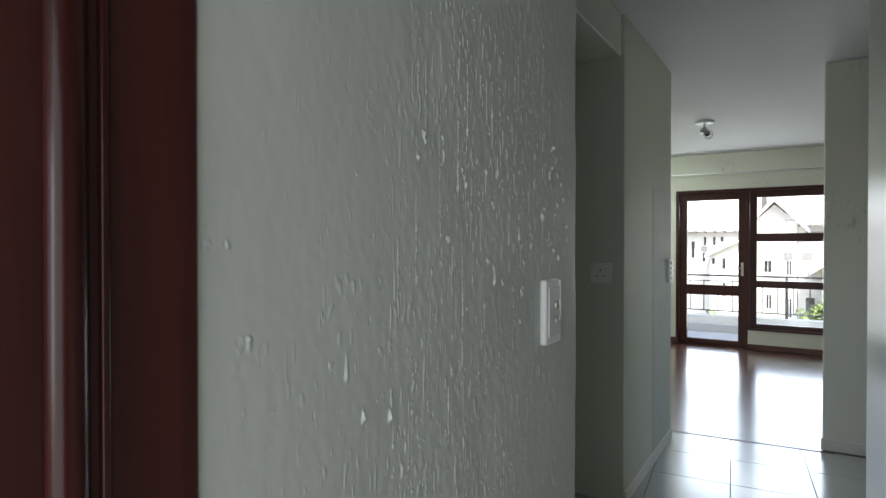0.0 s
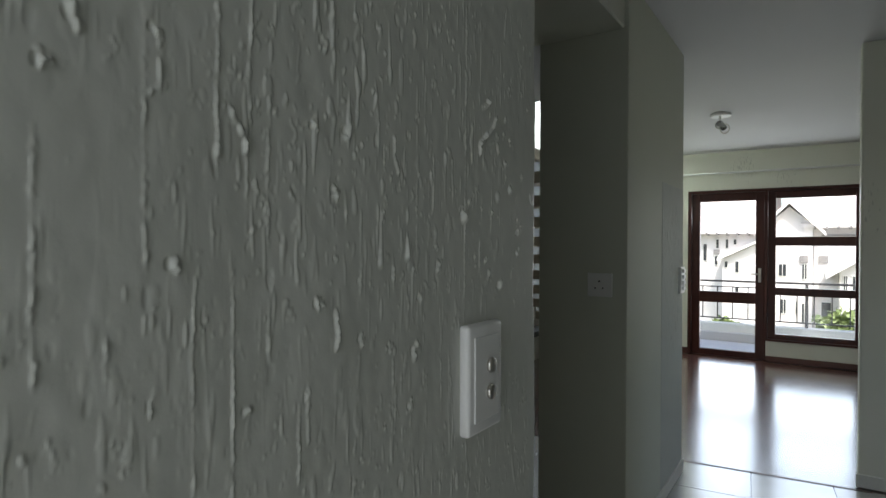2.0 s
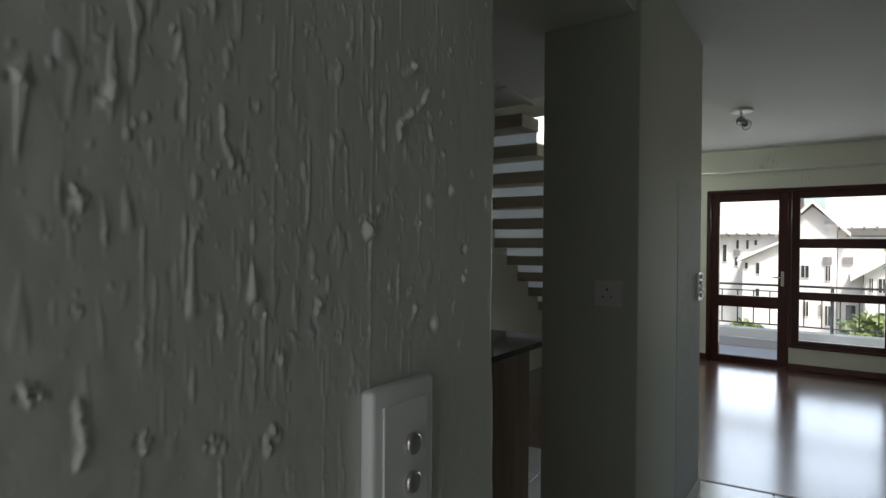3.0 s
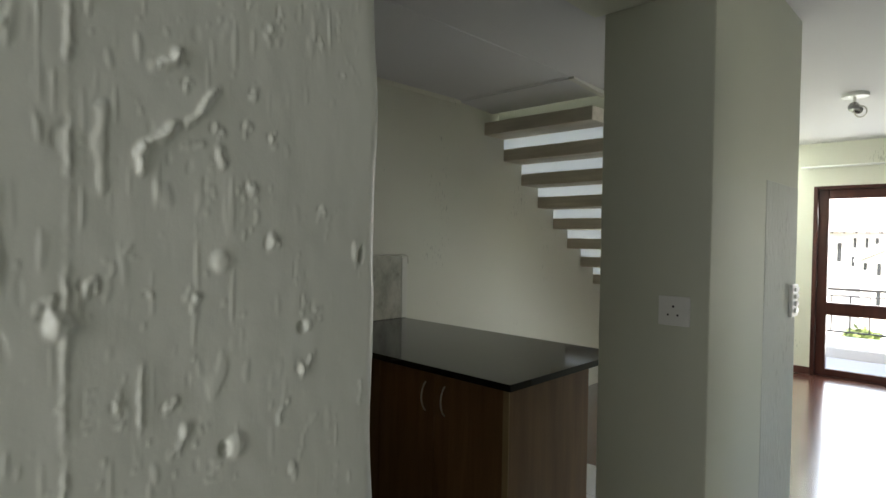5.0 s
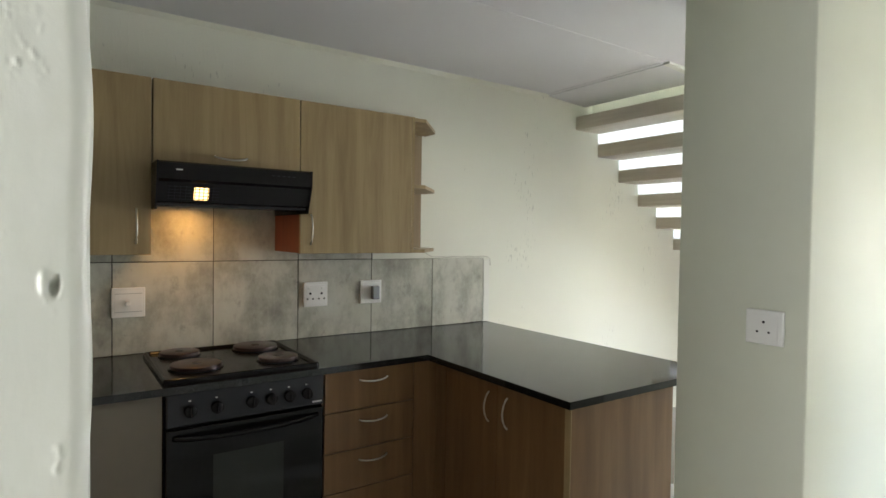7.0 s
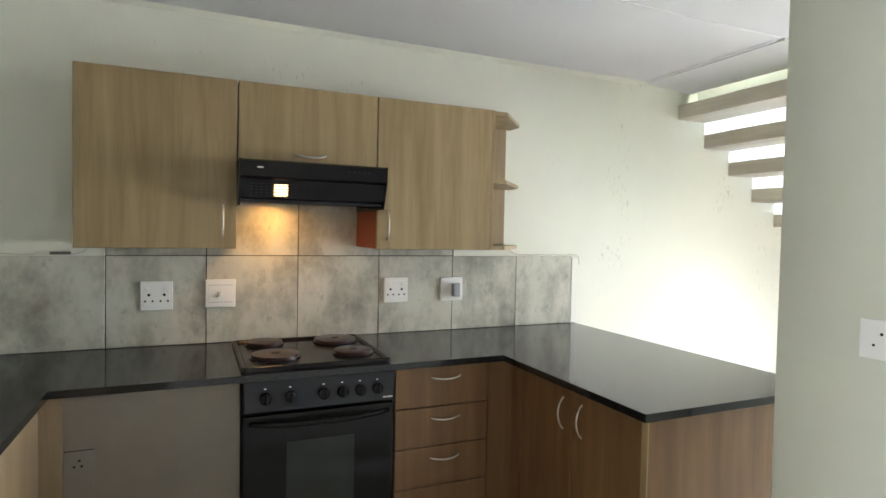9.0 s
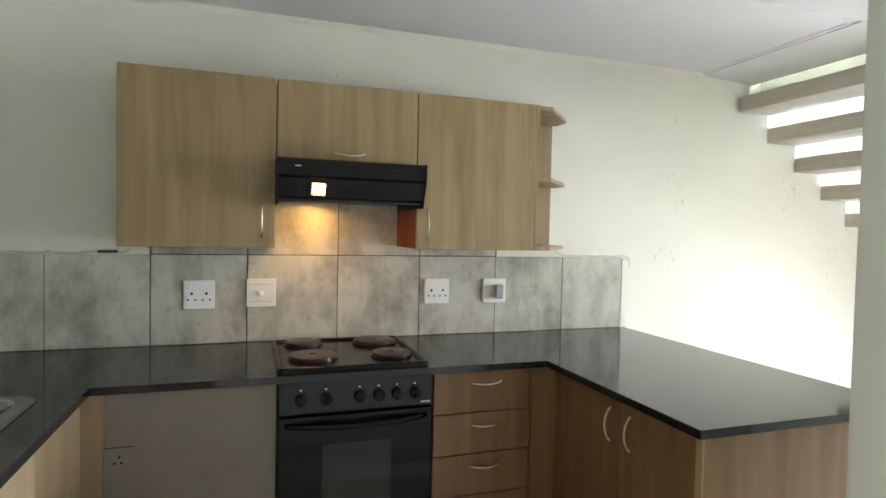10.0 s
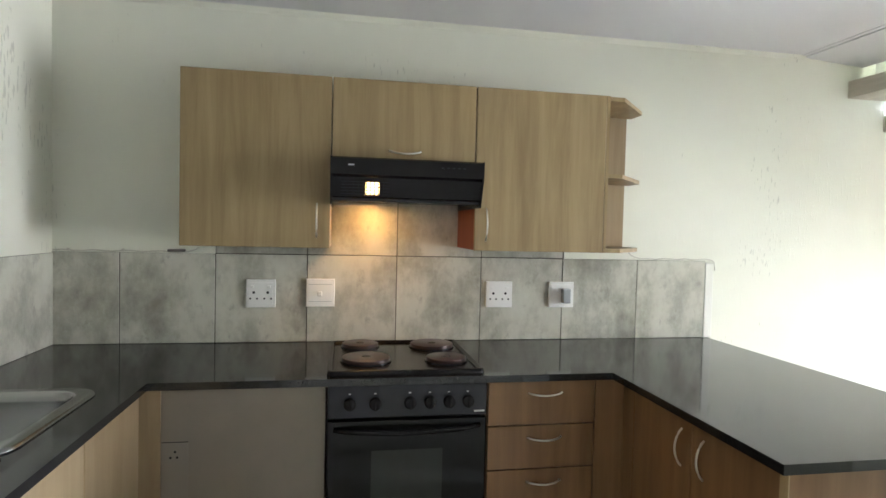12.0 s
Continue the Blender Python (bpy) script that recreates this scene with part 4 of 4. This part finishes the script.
for k in range(5):
    part("post", box(-1.45 + 2.0 * k + 0.1, BY, 0.24, -1.41 + 2.0 * k + 0.1, BY + 0.04, 0.84), M_IRON, rl_ob)

# ---------------------------------------------------------------- outside
GZ = -3.2
structure("ground", box(-400, BY + 0.2, GZ - 0.3, 400, 900, GZ), M_GROUND, "paved and grassy ground between the houses", "ground")


def house(x, y, w, d, eave, ridge, wins, label, porch=None):
    """A gabled house; wins: (x offset, sill, width, height) on the side that faces the balcony."""
    h = thing("house", label, "house", (x + w / 2, y, GZ), "houses opposite")
    part("wall", prism([(x, GZ), (x + w, GZ), (x + w, eave), (x + w / 2, ridge - 0.12), (x, eave)], y, y + d, "y"), M_HOUSE, h)
    for s in (0, 1):
        xe = x - 0.5 if s == 0 else x + w + 0.5
        drop = (ridge - eave) / (w / 2) * 0.5
        part("roof", prism([(xe, eave - drop), (x + w / 2, ridge), (x + w / 2, ridge + 0.16), (xe, eave - drop + 0.16)], y - 0.5, y + d + 0.5, "y"), M_ROOF, h, "tiled roof slope")
    for ox, z, ww, wh in wins:
        wdw = part("window", box(x + ox, y - 0.06, z, x + ox + ww, y - 0.004, z + wh), M_WHITEWALL, h)
        part("pane", box(x + ox + 0.02, y - 0.075, z + 0.03, x + ox + ww / 2 - 0.012, y - 0.062, z + wh - 0.03), M_WINDARK, wdw)
        part("pane", box(x + ox + ww / 2 + 0.012, y - 0.075, z + 0.03, x + ox + ww - 0.02, y - 0.062, z + wh - 0.03), M_WINDARK, wdw)
    return h


def long_house(x, y, w, d, eave, ridge, wins, label):
    """A house whose eave faces the balcony."""
    h = thing("house", label, "house", (x + w / 2, y, GZ), "houses opposite")
    part("wall", box(x, y, GZ, x + w, y + d, eave), M_HOUSE, h)
    part("roof", prism([(y - 0.6, eave - 0.15), (y + d / 2, ridge), (y + d / 2, ridge + 0.16), (y - 0.6, eave + 0.03)], x - 0.5, x + w + 0.5, "x"), M_ROOF, h, "tiled roof slope")
    part("roof", prism([(y + d + 0.6, eave - 0.15), (y + d / 2, ridge), (y + d / 2, ridge + 0.16), (y + d + 0.6, eave + 0.03)], x - 0.5, x + w + 0.5, "x"), M_ROOF, h, "tiled roof slope")
    for k in range(int(w / 0.45)):
        part("rafter_end", box(x + 0.45 * k, y - 0.62, eave - 0.22, x + 0.45 * k + 0.09, y - 0.02, eave - 0.08), M_HOUSEDARK, h)
    for ox, z, ww, wh, kind in wins:
        if kind:
            part("balcony_panel", box(x + ox, y - 0.12, z, x + ox + ww, y - 0.004, z + wh), M_HOUSEDARK, h)
        else:
            wdw = part("window", box(x + ox, y - 0.06, z, x + ox + ww, y - 0.004, z + wh), M_WHITEWALL, h)
            part("pane", box(x + ox + 0.02, y - 0.075, z + 0.03, x + ox + ww - 0.02, y - 0.062, z + wh - 0.03), M_WINDARK, wdw)
    return h


long_house(-14.5, 30, 15.0, 8, 2.12, 5.4, [(12.99, 1.24, 0.15, 0.49, 0), (13.42, 1.24, 0.15, 0.49, 0), (13.77, 1.42, 0.16, 0.31, 0), (12.90, 0.96, 0.26, 0.23, 1), (12.93, 0.41, 0.17, 0.49, 0), (12.4, 0.6, 0.2, 0.9, 0), (11.2, 0.8, 0.5, 0.9, 0)], "cream two-storey house with rafter ends under a grey roof")
gabled = house(0.70, 29.95, 1.87, 8, 2.38, 3.37, [(0.50, -0.06, 0.34, 0.62), (1.44, -0.17, 0.22, 0.73), (0.60, -1.83, 0.24, 0.73), (1.20, -1.80, 0.12, 0.60), (1.44, -2.2, 0.24, 0.95)], "cream gabled house with white windows")
long_house(2.60, 30.4, 14, 8, 2.38, 5.6, [(0.20, 0.61, 0.38, 0.33, 1), (0.42, -0.17, 0.16, 0.40, 0), (0.92, -0.27, 0.16, 0.62, 0), (0.3, 1.85, 3.0, 0.07, 1), (0.3, -2.2, 0.4, 1.0, 0), (2.6, 0.2, 0.5, 1.0, 0)], "cream two-storey house with dark balcony panels")
house(3.55, 27.4, 2.6, 2.4, 0.36, 1.25, [(0.10, -0.45, 0.16, 0.62), (0.40, -0.45, 0.28, 0.62)], "low cream house wing with a grey roof")

# lean-to wing between the two large houses
lean = thing("house", "low cream lean-to wing with a sloping grey roof", "house", (0.0, 28.4, GZ), "houses opposite")
part("wall", prism([(-1.0, GZ), (0.64, GZ), (0.64, 1.60), (-1.0, 0.74)], 28.4, 29.9, "y"), M_HOUSE, lean)
part("roof", prism([(-1.2, 0.68), (0.66, 1.62), (0.66, 1.74), (-1.2, 0.80)], 28.0, 29.9, "y"), M_ROOF, lean, "sloping tiled roof")
for x0, x1, z0, z1 in ((-0.92, -0.76, 0.33, 0.68), (-0.47, -0.29, 0.12, 0.68), (-0.47, -0.29, -1.2, -0.5)):
    wdw = part("window", box(x0, 28.34, z0, x1, 28.396, z1), M_WHITEWALL, lean)
    part("pane", box(x0 + 0.02, 28.325, z0 + 0.03, x1 - 0.02, 28.338, z1 - 0.03), M_WINDARK, wdw)
part("balcony_panel", box(2.06, 29.83, 0.61, 2.39, 29.94, 0.94), M_HOUSEDARK, gabled)


def tree(x, y, h, r, n, seed):
    rg = random.Random(seed)
    t = thing("tree", "leafy green garden tree with an uneven crown", "tree", (x, y, GZ), "garden trees")
    bm = disc((x, y, GZ + h * 0.3), 0.12, h * 0.6, "z", 10, 0.0, None, 0.06)
    for k in range(5):
        a = rg.random() * 6.28
        tube([(x, y, GZ + h * 0.45), (x + 0.4 * r * math.cos(a), y + 0.4 * r * math.sin(a), GZ + h * 0.65), (x + 0.8 * r * math.cos(a), y + 0.8 * r * math.sin(a), GZ + h * 0.8)], 0.03, 6, bm)
    part("trunk", bm, M_BARK, t)
    verts, faces = [], []
    for k in range(n):
        a, b, q = rg.random() * 6.28, rg.random() * 2 - 1, rg.random() ** 0.4
        rr = r * q * (0.75 + 0.35 * math.sin(3 * a + seed) * math.cos(2.1 * b * 3))
        c = Vector((x + rr * math.cos(a) * math.sqrt(1 - b * b), y + rr * math.sin(a) * math.sqrt(1 - b * b), GZ + h * 0.72 + rr * b * 0.8))
        s = 0.07 + 0.09 * rg.random()
        u = Vector((rg.random() - 0.5, rg.random() - 0.5, rg.random() - 0.5)).normalized() * s
        v = u.cross(Vector((rg.random() - 0.5, rg.random() - 0.5, rg.random() - 0.5))).normalized() * s * 0.6
        i = len(verts)
        verts += [c - u, c + v, c + u, c - v]
        faces.append((i, i + 1, i + 2, i + 3))
    me = bpy.data.meshes.new("crown")
    me.from_pydata(verts, [], faces)
    me.materials.append(M_LEAF)
    ob = new("crown", me)
    ob.parent = t
    ob.matrix_parent_inverse = t.matrix_world.inverted()
    tagged(ob, "crown of small green leaves", "", "", "stuff")


for x, y, h, r, n, sd in ((4.55, 20, 6.0, 0.8, 2200, 2), (3.4, 19, 2.9, 0.8, 1800, 1), (-1.6, 20, 2.4, 0.7, 1500, 3), (0.0, 21, 2.2, 0.6, 1200, 4), (6.4, 17.5, 3.6, 1.2, 2200, 5), (-4, 19, 3.2, 1.1, 1600, 6)):
    tree(x, y, h, r, n, sd)

# ---------------------------------------------------------------- tiles, last
tile_mesh = {}


def tile(owner, name, x0, y0, z0, x1, y1, z1, material, bev=0.0012):
    key = (round(x1 - x0, 4), round(y1 - y0, 4), round(z1 - z0, 4), material.name)
    if key not in tile_mesh:
        bm = box(-key[0] / 2, -key[1] / 2, -key[2] / 2, key[0] / 2, key[1] / 2, key[2] / 2, bev)
        me = bpy.data.meshes.new(name)
        bm.to_mesh(me)
        bm.free()
        me.materials.append(material)
        tile_mesh[key] = me
    ob = new(name, tile_mesh[key])
    ob.location = ((x0 + x1) / 2, (y0 + y1) / 2, (z0 + z1) / 2)
    ob.parent = owner
    return ob


part("grout_bed", box(0.0003, -1.494, 0.9005, 0.004, 1.650, 1.309), M_GROUT, wall_back)
part("grout_bed", box(0.0003, -0.819, 1.309, 0.004, 0.857, 1.722), M_GROUT, wall_back)
JY = [-1.494, -1.221, -0.8185, -0.411, 0.0080, 0.4250, 0.8500, 1.2590, 1.6525]
for a, b in zip(JY, JY[1:]):
    tile(wall_back, "tile", 0.0042, a + 0.002, 0.9012, 0.0085, b - 0.002, 1.3085, M_TILE)
for a, b in zip(JY[2:6], JY[3:7]):
    tile(wall_back, "tile", 0.0042, a + 0.002, 1.3125, 0.0085, b - 0.002, 1.7200, M_TILE)
part("edge_trim", box(0.0003, 1.651, 0.9005, 0.011, 1.700, 1.300, 0.004, None, 2), M_WHITEWALL, wall_back, "rough white plaster edge beside the tiles")
part("grout_bed", box(0.009, -1.4945, 0.9005, 2.33, -1.491, 1.303), M_GROUT, wall_sink)
for k in range(6):
    x0 = 0.0095 + 0.41 * k
    tile(wall_sink, "tile", x0 + 0.001, -1.4905, 0.9012, min(x0 + 0.408, 2.33), -1.4865, 1.302, M_TILE)

floor_ob = bpy.data.objects["floor"]
SKEW, PIVOT = radians(5.5), Vector((2.475, 2.545, 0))
for i in range(-7, 8):
    for j in range(-12, 1):
        x0, y1 = 2.475 + 0.41 * i, 2.545 + 0.41 * j
        x1, y0 = x0 + 0.406, y1 - 0.406
        t = tile(floor_ob, "tile", x0, y0, -0.0058, x1, y1, 0.0, M_FLOORTILE)
        t.location = PIVOT + Matrix.Rotation(SKEW, 3, "Z") @ (t.location - PIVOT)
        t.rotation_euler = (0, 0, SKEW)
        if not (0.2 < t.location.x < 5.0 and -2.95 < t.location.y):
            bpy.data.objects.remove(t)
